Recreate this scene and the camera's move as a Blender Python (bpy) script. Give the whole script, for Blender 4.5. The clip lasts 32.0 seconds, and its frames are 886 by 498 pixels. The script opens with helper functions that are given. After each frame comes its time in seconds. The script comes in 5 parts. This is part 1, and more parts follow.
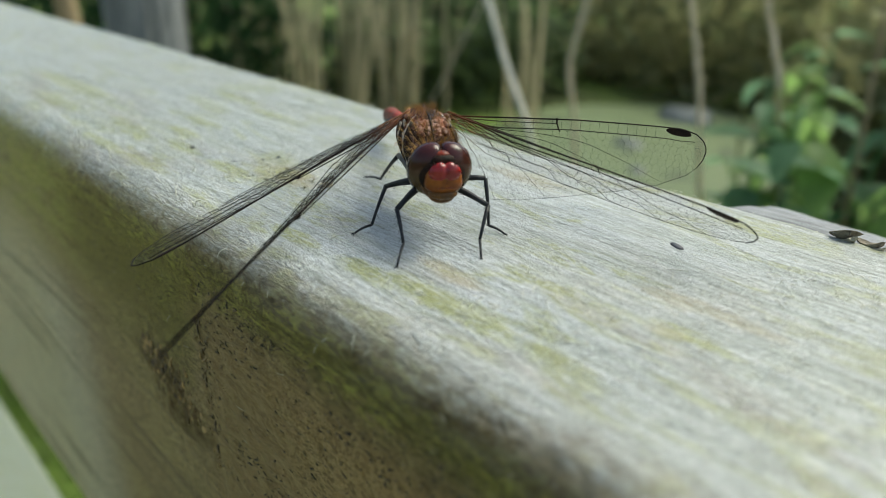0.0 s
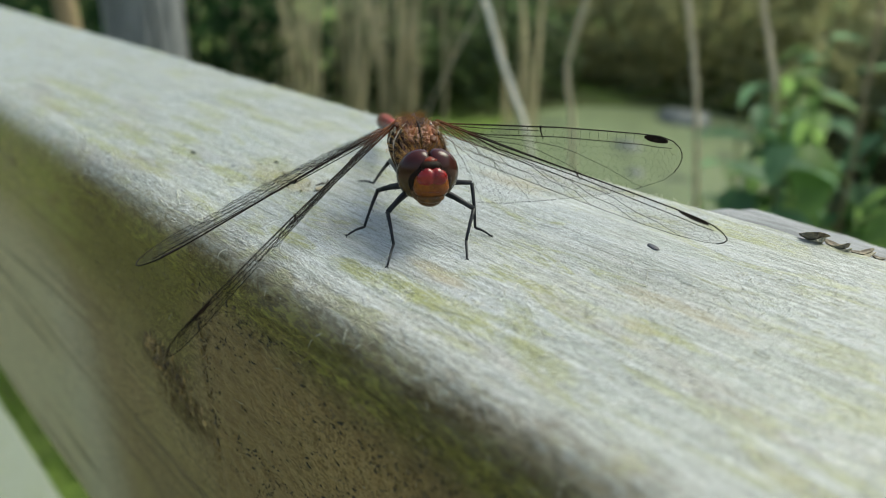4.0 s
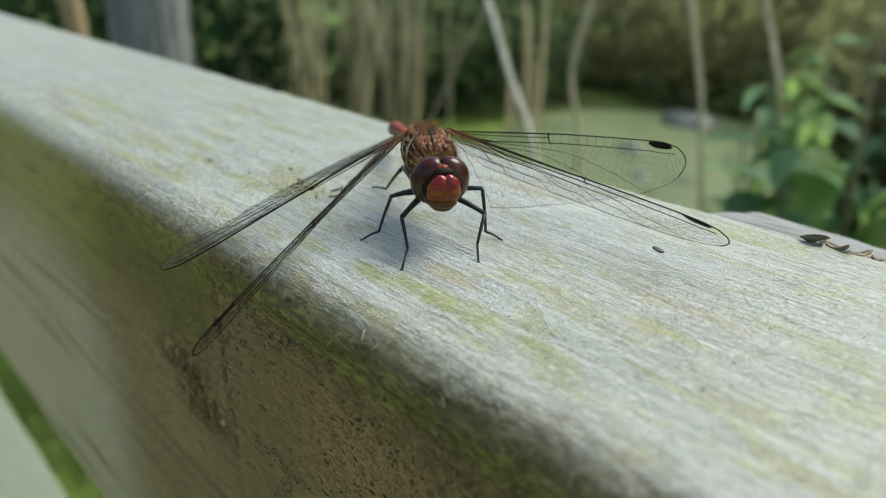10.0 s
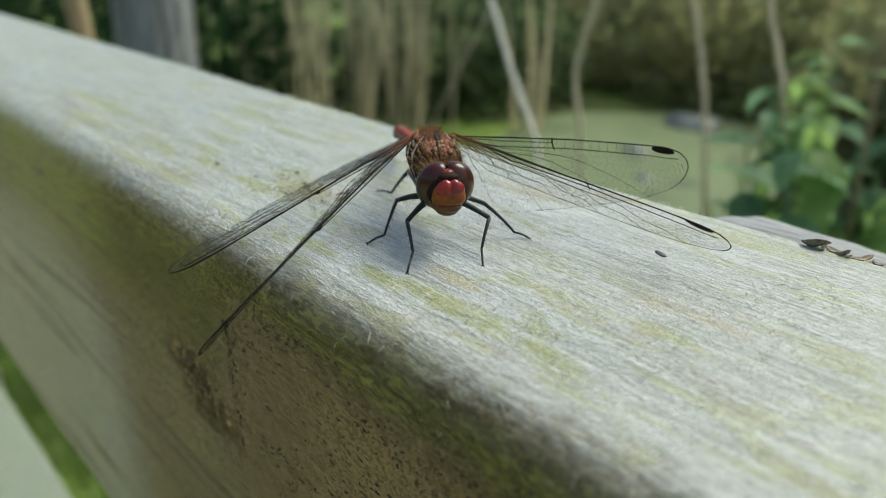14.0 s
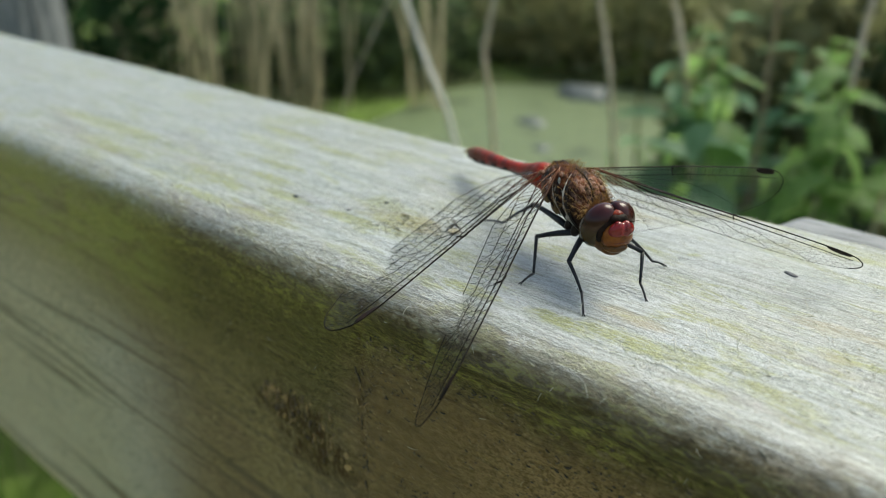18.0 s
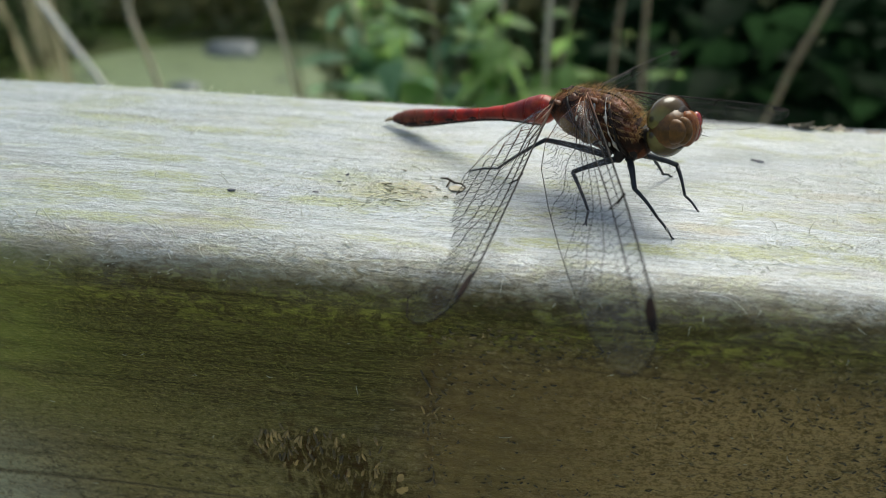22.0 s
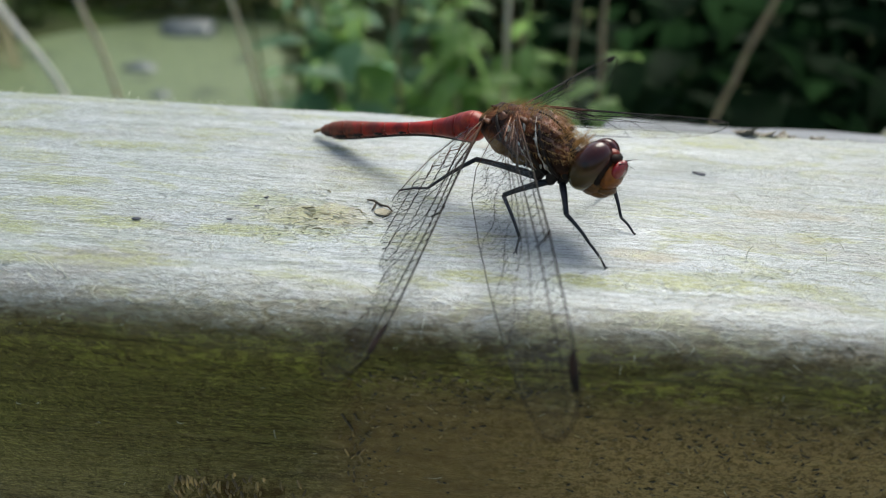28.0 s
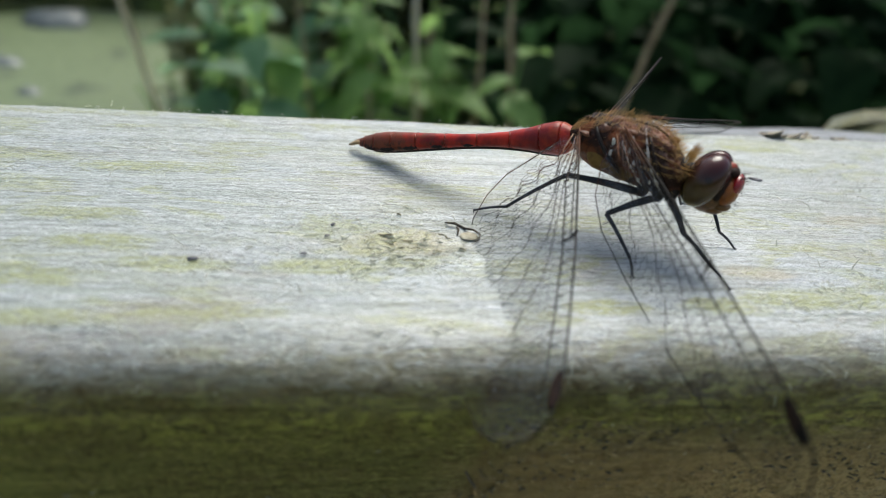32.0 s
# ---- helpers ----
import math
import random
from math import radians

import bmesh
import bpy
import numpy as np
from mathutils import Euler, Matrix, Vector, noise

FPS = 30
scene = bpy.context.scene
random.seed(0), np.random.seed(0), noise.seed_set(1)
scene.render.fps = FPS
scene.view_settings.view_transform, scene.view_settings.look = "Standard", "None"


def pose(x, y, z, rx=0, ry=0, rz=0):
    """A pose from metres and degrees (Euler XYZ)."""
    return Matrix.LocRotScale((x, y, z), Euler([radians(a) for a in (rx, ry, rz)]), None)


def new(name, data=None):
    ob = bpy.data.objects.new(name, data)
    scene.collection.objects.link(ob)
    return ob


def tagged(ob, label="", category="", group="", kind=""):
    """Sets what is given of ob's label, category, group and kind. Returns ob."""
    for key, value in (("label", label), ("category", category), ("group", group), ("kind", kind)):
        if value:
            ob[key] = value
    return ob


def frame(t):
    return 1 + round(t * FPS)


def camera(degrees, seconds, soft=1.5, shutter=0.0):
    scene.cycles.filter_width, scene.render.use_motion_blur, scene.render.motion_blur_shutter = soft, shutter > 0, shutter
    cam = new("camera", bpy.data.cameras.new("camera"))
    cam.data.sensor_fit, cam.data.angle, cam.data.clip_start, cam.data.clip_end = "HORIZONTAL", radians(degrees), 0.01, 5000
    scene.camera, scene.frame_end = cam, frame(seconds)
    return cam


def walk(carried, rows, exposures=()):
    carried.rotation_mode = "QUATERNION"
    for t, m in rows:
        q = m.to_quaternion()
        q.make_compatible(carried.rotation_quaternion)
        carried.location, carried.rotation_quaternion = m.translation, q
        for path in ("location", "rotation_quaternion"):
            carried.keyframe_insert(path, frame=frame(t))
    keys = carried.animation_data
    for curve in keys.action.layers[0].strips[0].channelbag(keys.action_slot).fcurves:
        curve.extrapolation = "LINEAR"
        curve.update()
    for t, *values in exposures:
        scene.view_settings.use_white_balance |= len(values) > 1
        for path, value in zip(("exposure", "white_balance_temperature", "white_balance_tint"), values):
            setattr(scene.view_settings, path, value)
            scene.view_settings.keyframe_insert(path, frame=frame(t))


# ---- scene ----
cam = camera(67.8, 32.0, soft=1.0)
# the phone's small lens, focused on the insect
cam.data.dof.use_dof = True
cam.data.dof.focus_distance = 0.065
cam.data.dof.aperture_fstop = 21.0
TOP = 1.05          # height of the rail's top over the ground, metres
# seconds, place in centimetres from a spot on the rail's top, turn in degrees
PATH = [
    (0, 5.377, -4.107, 2.577, 64.66, -1.58, 44.45),
    (0.5, 5.381, -4.088, 2.618, 64.69, -1.40, 44.44),
    (1, 5.396, -4.135, 2.588, 64.63, -1.62, 44.52),
    (1.5, 5.444, -4.117, 2.672, 64.61, -1.47, 44.53),
    (2, 5.496, -4.172, 2.658, 64.62, -1.51, 44.55),
    (2.5, 5.591, -4.223, 2.728, 64.54, -1.41, 44.54),
    (3, 5.658, -4.200, 2.717, 64.63, -1.52, 44.46),
    (3.5, 5.663, -4.220, 2.716, 64.74, -1.58, 44.40),
    (5.5, 5.695, -4.356, 2.738, 65.05, -1.49, 44.27),
    (6, 5.703, -4.339, 2.759, 65.10, -1.36, 44.23),
    (6.5, 5.715, -4.385, 2.763, 65.12, -1.28, 44.27),
    (7, 5.698, -4.395, 2.750, 65.11, -1.32, 44.32),
    (7.5, 5.691, -4.399, 2.751, 65.15, -1.29, 44.40),
    (8, 5.708, -4.428, 2.752, 65.14, -1.35, 44.49),
    (8.5, 5.728, -4.417, 2.791, 65.15, -1.23, 44.52),
    (9, 5.756, -4.421, 2.797, 65.15, -1.20, 44.59),
    (9.5, 5.760, -4.453, 2.807, 65.18, -1.16, 44.61),
    (10, 5.769, -4.469, 2.810, 65.19, -1.17, 44.65),
    (10.5, 5.762, -4.479, 2.779, 65.23, -1.26, 44.74),
    (11, 5.736, -4.538, 2.787, 65.19, -1.21, 44.72),
    (11.5, 5.722, -4.507, 2.780, 65.24, -1.25, 44.81),
    (12, 5.735, -4.496, 2.803, 65.22, -1.24, 44.82),
    (12.5, 5.772, -4.508, 2.851, 65.25, -1.13, 44.83),
    (13, 5.789, -4.531, 2.846, 65.28, -1.23, 44.90),
    (13.5, 5.802, -4.541, 2.855, 65.30, -1.26, 44.94),
    (15.5, 5.802, -4.457, 2.985, 65.45, -0.77, 44.76),
    (16, 6.061, -4.459, 3.369, 65.24, -0.77, 43.75),
    (16.5, 5.330, -4.972, 3.518, 65.25, -0.61, 42.53),
    (17, 4.649, -5.178, 3.482, 64.98, -0.80, 40.93),
    (17.5, 4.519, -5.699, 3.338, 64.00, -0.87, 38.74),
    (18, 3.610, -5.988, 3.395, 63.45, -1.71, 35.86),
    (18.5, 2.996, -6.295, 3.497, 62.87, -1.25, 32.27),
    (19, 2.577, -6.670, 3.318, 62.45, -1.70, 28.22),
    (19.5, 1.993, -7.005, 3.267, 62.14, -1.96, 23.95),
    (20, 1.351, -7.247, 3.451, 61.83, -1.67, 18.76),
    (20.5, 0.693, -7.445, 3.531, 61.59, -1.11, 13.90),
    (21, 0.444, -7.434, 3.605, 61.32, -0.86, 9.48),
    (21.5, -0.062, -7.023, 3.295, 60.83, -1.39, 7.67),
    (22, -0.032, -6.336, 2.874, 60.56, -1.88, 6.02),
    (22.5, -0.017, -6.185, 2.944, 60.31, -1.96, 4.98),
    (23, 0.079, -6.278, 3.155, 60.12, -2.14, 4.50),
    (23.5, 0.074, -6.370, 3.132, 59.98, -2.36, 4.29),
    (24, -0.085, -5.872, 3.326, 59.84, -2.01, 3.67),
    (24.5, -0.018, -5.581, 2.951, 59.68, -2.28, 3.70),
    (25, 0.117, -5.439, 3.010, 59.59, -2.41, 3.48),
    (25.5, 0.189, -5.533, 2.980, 59.42, -2.26, 3.29),
    (26, 0.212, -5.446, 3.018, 59.21, -2.30, 3.10),
    (26.5, 0.389, -5.459, 3.051, 59.14, -2.31, 3.12),
    (28.5, 0.291, -5.776, 3.150, 58.89, -2.53, 3.04),
    (29, 0.257, -5.666, 3.237, 58.84, -2.08, 2.20),
    (29.5, -0.809, -5.615, 3.129, 58.94, -2.96, -0.87),
    (30, -1.230, -5.216, 3.109, 59.03, -3.54, -3.81),
    (30.5, -1.328, -5.137, 3.114, 59.15, -3.76, -5.08),
    (31, -1.396, -5.310, 2.859, 59.10, -4.29, -5.31),
    (31.5, -1.576, -5.159, 2.985, 59.10, -4.39, -5.66),
    (32, -1.452, -4.990, 2.917, 59.00, -4.74, -5.72),
]
EXPOSURES = [(0.0, 0.35, 6750, -3), (13.5, 0.33, 6750, -3), (18.0, 0.35, 6700, -2), (22.0, 0.34, 6450, 2), (26.0, 0.33, 6350, 3), (32.0, 0.33, 6350, 4)]
walk(cam, [(t, pose(x / 100, y / 100, TOP + z / 100, rx, ry, rz)) for t, x, y, z, rx, ry, rz in PATH], EXPOSURES)

# ---- light: a bright hazy sky, the sun behind the rail ----
SUN_UP, SUN_AZ = 56, 20          # degrees over the horizon; degrees from +y towards +x
world = bpy.data.worlds.new("world")
scene.world = world
world.use_nodes = True
sky = world.node_tree.nodes.new("ShaderNodeTexSky")
sky.sky_type = "NISHITA"
sky.sun_disc = False
sky.sun_elevation, sky.sun_rotation = radians(SUN_UP), radians(SUN_AZ)
sky.air_density, sky.dust_density, sky.ozone_density = 1.0, 4.0, 1.0
world.node_tree.links.new(sky.outputs[0], world.node_tree.nodes["Background"].inputs[0])
world.node_tree.nodes["Background"].inputs[1].default_value = 0.165
sun = new("sun", bpy.data.lights.new("sun", "SUN"))
sun.data.energy, sun.data.angle, sun.data.color = 2.9, radians(34), (1.0, 0.97, 0.91)
sun.rotation_euler = (radians(-(90 - SUN_UP)), 0, radians(-SUN_AZ))


# ---- materials ----
class Nodes:
    """A small helper that wires one node material."""

    def __init__(self, name, rough=0.6, spec=0.5):
        self.m = bpy.data.materials.new(name)
        self.m.use_nodes = True
        self.t = self.m.node_tree
        self.b = self.t.nodes["Principled BSDF"]
        self.b.inputs["Roughness"].default_value = rough
        self.b.inputs["Specular IOR Level"].default_value = spec
        self.co = self.t.nodes.new("ShaderNodeTexCoord").outputs["Object"]

    def put(self, socket, value):
        if hasattr(value, "links"):
            self.t.links.new(value, socket)
        elif isinstance(value, (tuple, list)) and len(value) == 3 and socket.type == "RGBA":
            socket.default_value = (*value, 1)
        else:
            socket.default_value = value

    def place(self, scale=(1, 1, 1), shift=(0, 0, 0), turn=(0, 0, 0)):
        """Object coordinates in centimetres, stretched."""
        n = self.t.nodes.new("ShaderNodeMapping")
        self.t.links.new(self.co, n.inputs["Vector"])
        n.inputs["Scale"].default_value = [100 * s for s in scale]
        n.inputs["Location"].default_value = shift
        n.inputs["Rotation"].default_value = [radians(a) for a in turn]
        return n.outputs[0]

    def noise(self, where, scale=1.0, detail=4.0, rough=0.55, warp=0.0):
        n = self.t.nodes.new("ShaderNodeTexNoise")
        self.t.links.new(where, n.inputs["Vector"])
        for key, v in (("Scale", scale), ("Detail", detail), ("Roughness", rough), ("Distortion", warp)):
            n.inputs[key].default_value = v
        return n.outputs[0]

    def cells(self, where, scale, feature="F1"):
        n = self.t.nodes.new("ShaderNodeTexVoronoi")
        n.feature = feature
        self.t.links.new(where, n.inputs["Vector"])
        n.inputs["Scale"].default_value = scale
        return n.outputs["Distance"]

    def step(self, value, a, b, lo=0.0, hi=1.0):
        """Smoothly from lo to hi as the value goes from a to b."""
        n = self.t.nodes.new("ShaderNodeMapRange")
        n.interpolation_type = "SMOOTHSTEP"
        for key, v in (("Value", value), ("From Min", a), ("From Max", b), ("To Min", lo), ("To Max", hi)):
            self.put(n.inputs[key], v)
        return n.outputs[0]

    def calc(self, op, a, b=0.0):
        n = self.t.nodes.new("ShaderNodeMath")
        n.operation = op
        self.put(n.inputs[0], a)
        self.put(n.inputs[1], b)
        return n.outputs[0]

    def mix(self, fac, a, b, blend="MIX"):
        n = self.t.nodes.new("ShaderNodeMix")
        n.data_type, n.blend_type = "RGBA", blend
        self.put(n.inputs[0], fac)
        self.put(n.inputs[6], a)
        self.put(n.inputs[7], b)
        return n.outputs[2]

    def split(self, where):
        n = self.t.nodes.new("ShaderNodeSeparateXYZ")
        self.t.links.new(where, n.inputs[0])
        return n.outputs

    def colour(self, c):
        self.put(self.b.inputs["Base Color"], c)

    def bump(self, height, strength=0.4, cm=0.02):
        n = self.t.nodes.new("ShaderNodeBump")
        n.inputs["Strength"].default_value, n.inputs["Distance"].default_value = strength, cm / 100
        self.put(n.inputs["Height"], height)
        self.t.links.new(n.outputs[0], self.b.inputs["Normal"])

    def random(self):
        return self.t.nodes.new("ShaderNodeObjectInfo").outputs["Random"]

    def island(self):
        return self.t.nodes.new("ShaderNodeNewGeometry").outputs["Random Per Island"]


def weathered_wood(name, knots=True):
    """Old pressure-treated timber: pale grey fibrous top, algae on the faces, lichen, growth lines, a torn brown knot."""
    n = Nodes(name, rough=0.55, spec=0.5)
    p = n.place()
    x, y, z = n.split(p)
    streak = n.noise(n.place((0.5, 9, 9)), 1.0, 5, 0.65)
    fine = n.noise(n.place((5.0, 34, 34)), 1.0, 4, 0.7, 0.5)
    hairy = n.noise(n.place((15, 48, 48), (4, 2, 8), (0, 0, 9)), 1.0, 3, 0.65, 1.6)
    cross = n.noise(n.place((24, 34, 34), (1, 6, 3), (0, 0, -28)), 1.0, 3, 0.65, 2.4)
    fuzz = n.noise(n.place((7, 16, 16)), 1.0, 4, 0.7, 0.8)
    broad = n.noise(n.place((0.2, 0.7, 0.7)), 1.0, 3, 0.5)
    blot = n.noise(n.place((0.9, 3.0, 3.0), (3, 1, 7)), 1.0, 5, 0.65, 0.8)
    top = n.mix(n.step(streak, 0.32, 0.68), (0.35, 0.36, 0.27), (0.50, 0.52, 0.43))
    top = n.mix(n.step(broad, 0.42, 0.62, 0.0, 0.6), top, (0.43, 0.50, 0.49))
    top = n.mix(n.step(blot, 0.44, 0.32, 0.0, 0.5), top, (0.30, 0.28, 0.22))
    tint = n.noise(n.place((0.7, 1.9, 1.9), (9, 4, 2)), 1.0, 4, 0.6, 0.6)
    top = n.mix(n.step(tint, 0.52, 0.64, 0.0, 0.5), top, (0.38, 0.42, 0.49))
    top = n.mix(n.step(tint, 0.46, 0.36, 0.0, 0.45), top, (0.42, 0.40, 0.22))
    # yellow-green lichen in long patches, tan bare wood
    warp = n.calc("MULTIPLY", n.calc("SUBTRACT", n.noise(n.place((2.2, 5, 5), (8, 8, 1)), 1.0, 4, 0.7), 0.5), 2.4)

    def patches(spots):
        best = None
        for px, py, rx, ry in spots:
            dx = n.calc("MULTIPLY", n.calc("SUBTRACT", x, px), 1 / rx)
            dy = n.calc("MULTIPLY", n.calc("SUBTRACT", y, py), 1 / ry)
            r = n.calc("ADD", n.calc("MULTIPLY", dx, dx), n.calc("MULTIPLY", dy, dy))
            best = r if best is None else n.calc("MINIMUM", best, r)
        return n.step(n.calc("ADD", best, n.calc("MULTIPLY", warp, 2.2)), 2.2, 0.0)

    speckle = n.step(fuzz, 0.38, 0.55, 0.25, 1.0)
    lichen = n.calc("MULTIPLY", n.step(blot, 0.51, 0.62, 0.0, 0.6), speckle)
    if knots:
        marks = patches([(1.45, -0.97, 0.3, 0.1), (2.2, -0.87, 0.5, 0.11), (2.74, -0.88, 0.42, 0.1), (3.34, -0.84, 0.3, 0.08), (0.5, -1.0, 0.28, 0.09), (2.62, -0.06, 0.35, 0.07), (3.84, 0.12, 0.35, 0.07),
                         (3.57, 2.45, 0.5, 0.1), (-1.2, -0.08, 0.35, 0.16), (-4.4, -0.55, 0.45, 0.12), (-3.85, -0.66, 0.4, 0.1), (-3.5, -0.14, 0.35, 0.1), (-2.9, -0.45, 0.4, 0.1), (-2.5, -1.1, 0.5, 0.08),
                         (-3.87, 0.31, 0.4, 0.1), (-4.94, 1.53, 0.7, 0.12), (-3.67, 1.35, 0.5, 0.1), (-3.7, -1.16, 0.6, 0.09), (-1.73, -0.44, 0.4, 0.1), (-6.5, -0.8, 0.9, 0.15), (-7.7, -0.15, 1.6, 0.16)])
        lichen = n.calc("MAXIMUM", lichen, n.calc("MULTIPLY", marks, speckle))
        tan = patches([(3.58, 0.56, 0.3, 0.09), (3.9, 0.6, 0.4, 0.08), (3.68, 0.06, 0.16, 0.08), (-1.05, -0.08, 0.42, 0.2), (2.0, -0.47, 0.3, 0.1), (1.0, 1.95, 0.5, 0.16)])
        top = n.mix(n.calc("MULTIPLY", tan, 0.65), top, (0.44, 0.38, 0.22))
        top = n.mix(n.calc("MULTIPLY", tan, n.step(fuzz, 0.47, 0.38, 0.0, 0.8)), top, (0.14, 0.11, 0.05))
    top = n.mix(lichen, top, (0.34, 0.36, 0.075))
    # the sun's glare put into the colour: paler mid-length, darker towards both ends
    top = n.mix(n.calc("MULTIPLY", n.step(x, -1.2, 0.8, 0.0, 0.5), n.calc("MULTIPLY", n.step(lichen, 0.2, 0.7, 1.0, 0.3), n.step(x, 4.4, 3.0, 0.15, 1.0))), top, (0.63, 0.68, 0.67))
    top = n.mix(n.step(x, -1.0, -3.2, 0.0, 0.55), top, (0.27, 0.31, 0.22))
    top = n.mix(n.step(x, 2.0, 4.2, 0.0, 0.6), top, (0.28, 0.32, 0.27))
    if not knots:
        top = n.mix(0.75, top, (0.13, 0.17, 0.07))
    # the fibres: pale threads with dark gaps
    top = n.mix(n.step(fine, 0.50, 0.60, 0.0, 0.55), top, (0.66, 0.69, 0.64))
    top = n.mix(n.step(fine, 0.47, 0.38, 0.0, 0.55), top, (0.14, 0.145, 0.10))
    top = n.mix(n.step(hairy, 0.52, 0.60, 0.0, 0.6), top, (0.70, 0.72, 0.66))
    top = n.mix(n.step(hairy, 0.46, 0.39, 0.0, 0.6), top, (0.15, 0.155, 0.11))
    top = n.mix(n.step(cross, 0.55, 0.63, 0.0, 0.55), top, (0.70, 0.71, 0.63))
    top = n.mix(n.step(cross, 0.43, 0.36, 0.0, 0.5), top, (0.16, 0.16, 0.10))
    top = n.mix(n.calc("MULTIPLY", lichen, n.step(hairy, 0.42, 0.56, 0.35, 0.85)), top, (0.90, 0.87, 0.30), "MULTIPLY")
    if knots:
        top = n.mix(n.calc("MULTIPLY", tan, 0.35), top, (1.0, 0.90, 0.70), "MULTIPLY")
    top = n.mix(n.calc("MULTIPLY", lichen, n.step(cross, 0.52, 0.42, 0.0, 0.75)), top, (0.10, 0.115, 0.025))
    mauve = n.calc("MULTIPLY", n.step(n.noise(n.place((0.45, 1.6, 1.6), (7, 2, 5)), 1.0, 3, 0.6, 0.5), 0.52, 0.66), n.step(y, 0.6, -0.9, 0.35, 1.0))
    top = n.mix(n.calc("MULTIPLY", mauve, 0.8), top, (0.80, 0.69, 0.62), "MULTIPLY")
    line = n.noise(n.place((1.3, 26, 26), (6, 3, 2)), 1.0, 3, 0.6, 0.3)
    top = n.mix(n.step(line, 0.46, 0.36, 0.0, 0.48), top, (0.16, 0.17, 0.11))
    top = n.mix(n.step(line, 0.58, 0.68, 0.0, 0.3), top, (0.72, 0.75, 0.70))
    if knots:
        top = n.mix(n.calc("MULTIPLY", tan, n.step(hairy, 0.58, 0.48, 0.2, 0.6)), top, (0.36, 0.29, 0.13))
    top = n.mix(n.step(streak, 0.52, 0.36, 0.0, 0.55), top, (0.60, 0.64, 0.50), "MULTIPLY")
    top = n.mix(n.calc("MULTIPLY", lichen, n.step(cross, 0.42, 0.56, 0.15, 0.48)), top, (0.42, 0.44, 0.085))
    # the faces: algae and brown over the same timber, darkened to carry their shade
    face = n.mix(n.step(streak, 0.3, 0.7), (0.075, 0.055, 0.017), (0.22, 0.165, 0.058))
    green = n.calc("MULTIPLY", n.step(n.noise(n.place((0.3, 0.8, 0.8), (2, 8, 1)), 1.0, 3, 0.55), 0.36, 0.6), n.step(x, 0.5, -3.0, 0.3, 1.0))
    face = n.mix(n.calc("MULTIPLY", green, 0.5), face, (0.27, 0.25, 0.07))
    grey = n.calc("MULTIPLY", n.step(x, -3.5, -7.0), n.step(z, -1.6, -3.6))
    face = n.mix(n.calc("MULTIPLY", grey, 0.9), face, (0.54, 0.61, 0.52))
    face = n.mix(n.step(x, -4.5, -8.0, 0.0, 0.6), face, (0.50, 0.54, 0.28))
    rings = n.step(n.calc("ABSOLUTE", n.calc("SUBTRACT", n.noise(n.place((0.045, 0.4, 1.5), (3, 0, 0.3)), 1.0, 2, 0.5), 0.5)), 0.035, 0.0)
    face = n.mix(n.calc("MULTIPLY", n.calc("MULTIPLY", rings, 0.6), n.step(broad, 0.36, 0.56)), face, (0.06, 0.042, 0.018))
    grit = n.noise(n.place((19, 26, 26), (2, 9, 4)), 1.0, 4, 0.7, 0.6)
    face = n.mix(n.step(grit, 0.47, 0.37, 0.0, 0.7), face, (0.05, 0.038, 0.014))
    face = n.mix(n.step(grit, 0.55, 0.66, 0.0, 0.5), face, (0.50, 0.43, 0.24))
    face = n.mix(n.step(fine, 0.52, 0.66, 0.0, 0.2), face, (0.44, 0.37, 0.21))
    face = n.mix(n.step(fine, 0.46, 0.34, 0.0, 0.3), face, (0.06, 0.045, 0.018))
    face = n.mix(n.step(fuzz, 0.57, 0.68, 0.0, 0.55), face, (0.47, 0.38, 0.18))
    pits = n.calc("MULTIPLY", n.step(fuzz, 0.46, 0.36), n.step(n.noise(n.place((0.5, 1.0, 1.0), (5, 5, 5)), 1.0, 2), 0.38, 0.52))
    face = n.mix(n.calc("MULTIPLY", pits, 0.9), face, (0.028, 0.022, 0.01))
    grain = n.cells(n.place((9, 9, 14), (1, 1, 1)), 1.0)
    face = n.mix(n.calc("MULTIPLY", n.step(grain, 0.42, 0.75), n.step(x, -1.2, -0.3, 0.25, 0.6)), face, (0.035, 0.025, 0.009))
    # moss under the edge, spread down the face to paint its shade too
    line_x = n.calc("ADD", n.calc("ADD", x, 0.5), n.calc("MULTIPLY", n.calc("SUBTRACT", blot, 0.5), 0.9))
    low = n.step(line_x, -0.8, 0.4, -3.4, -1.0)
    moss_shade = n.calc("MULTIPLY", n.step(z, -0.12, -0.38), n.step(z, low, n.calc("ADD", low, n.step(line_x, -0.8, 0.4, 2.4, 0.6))))
    moss_shade = n.calc("MULTIPLY", moss_shade, n.step(x, -6.2, -3.6, 0.4, 1.0))
    face = n.mix(n.calc("MULTIPLY", moss_shade, n.step(fuzz, 0.34, 0.58, 0.36, 0.82)), face, (0.034, 0.034, 0.007))
    algae = n.calc("MULTIPLY", n.calc("MULTIPLY", n.step(z, -0.08, -0.25), n.step(z, -1.0, -0.45)), n.calc("MULTIPLY", n.step(fuzz, 0.48, 0.60), n.step(blot, 0.40, 0.55)))
    face = n.mix(n.calc("MULTIPLY", algae, 0.85), face, (0.28, 0.29, 0.05))
    face = n.mix(n.calc("MULTIPLY", n.calc("MULTIPLY", rings, 0.72), n.step(fuzz, 0.36, 0.55, 0.3, 1.0)), face, (0.016, 0.013, 0.004))
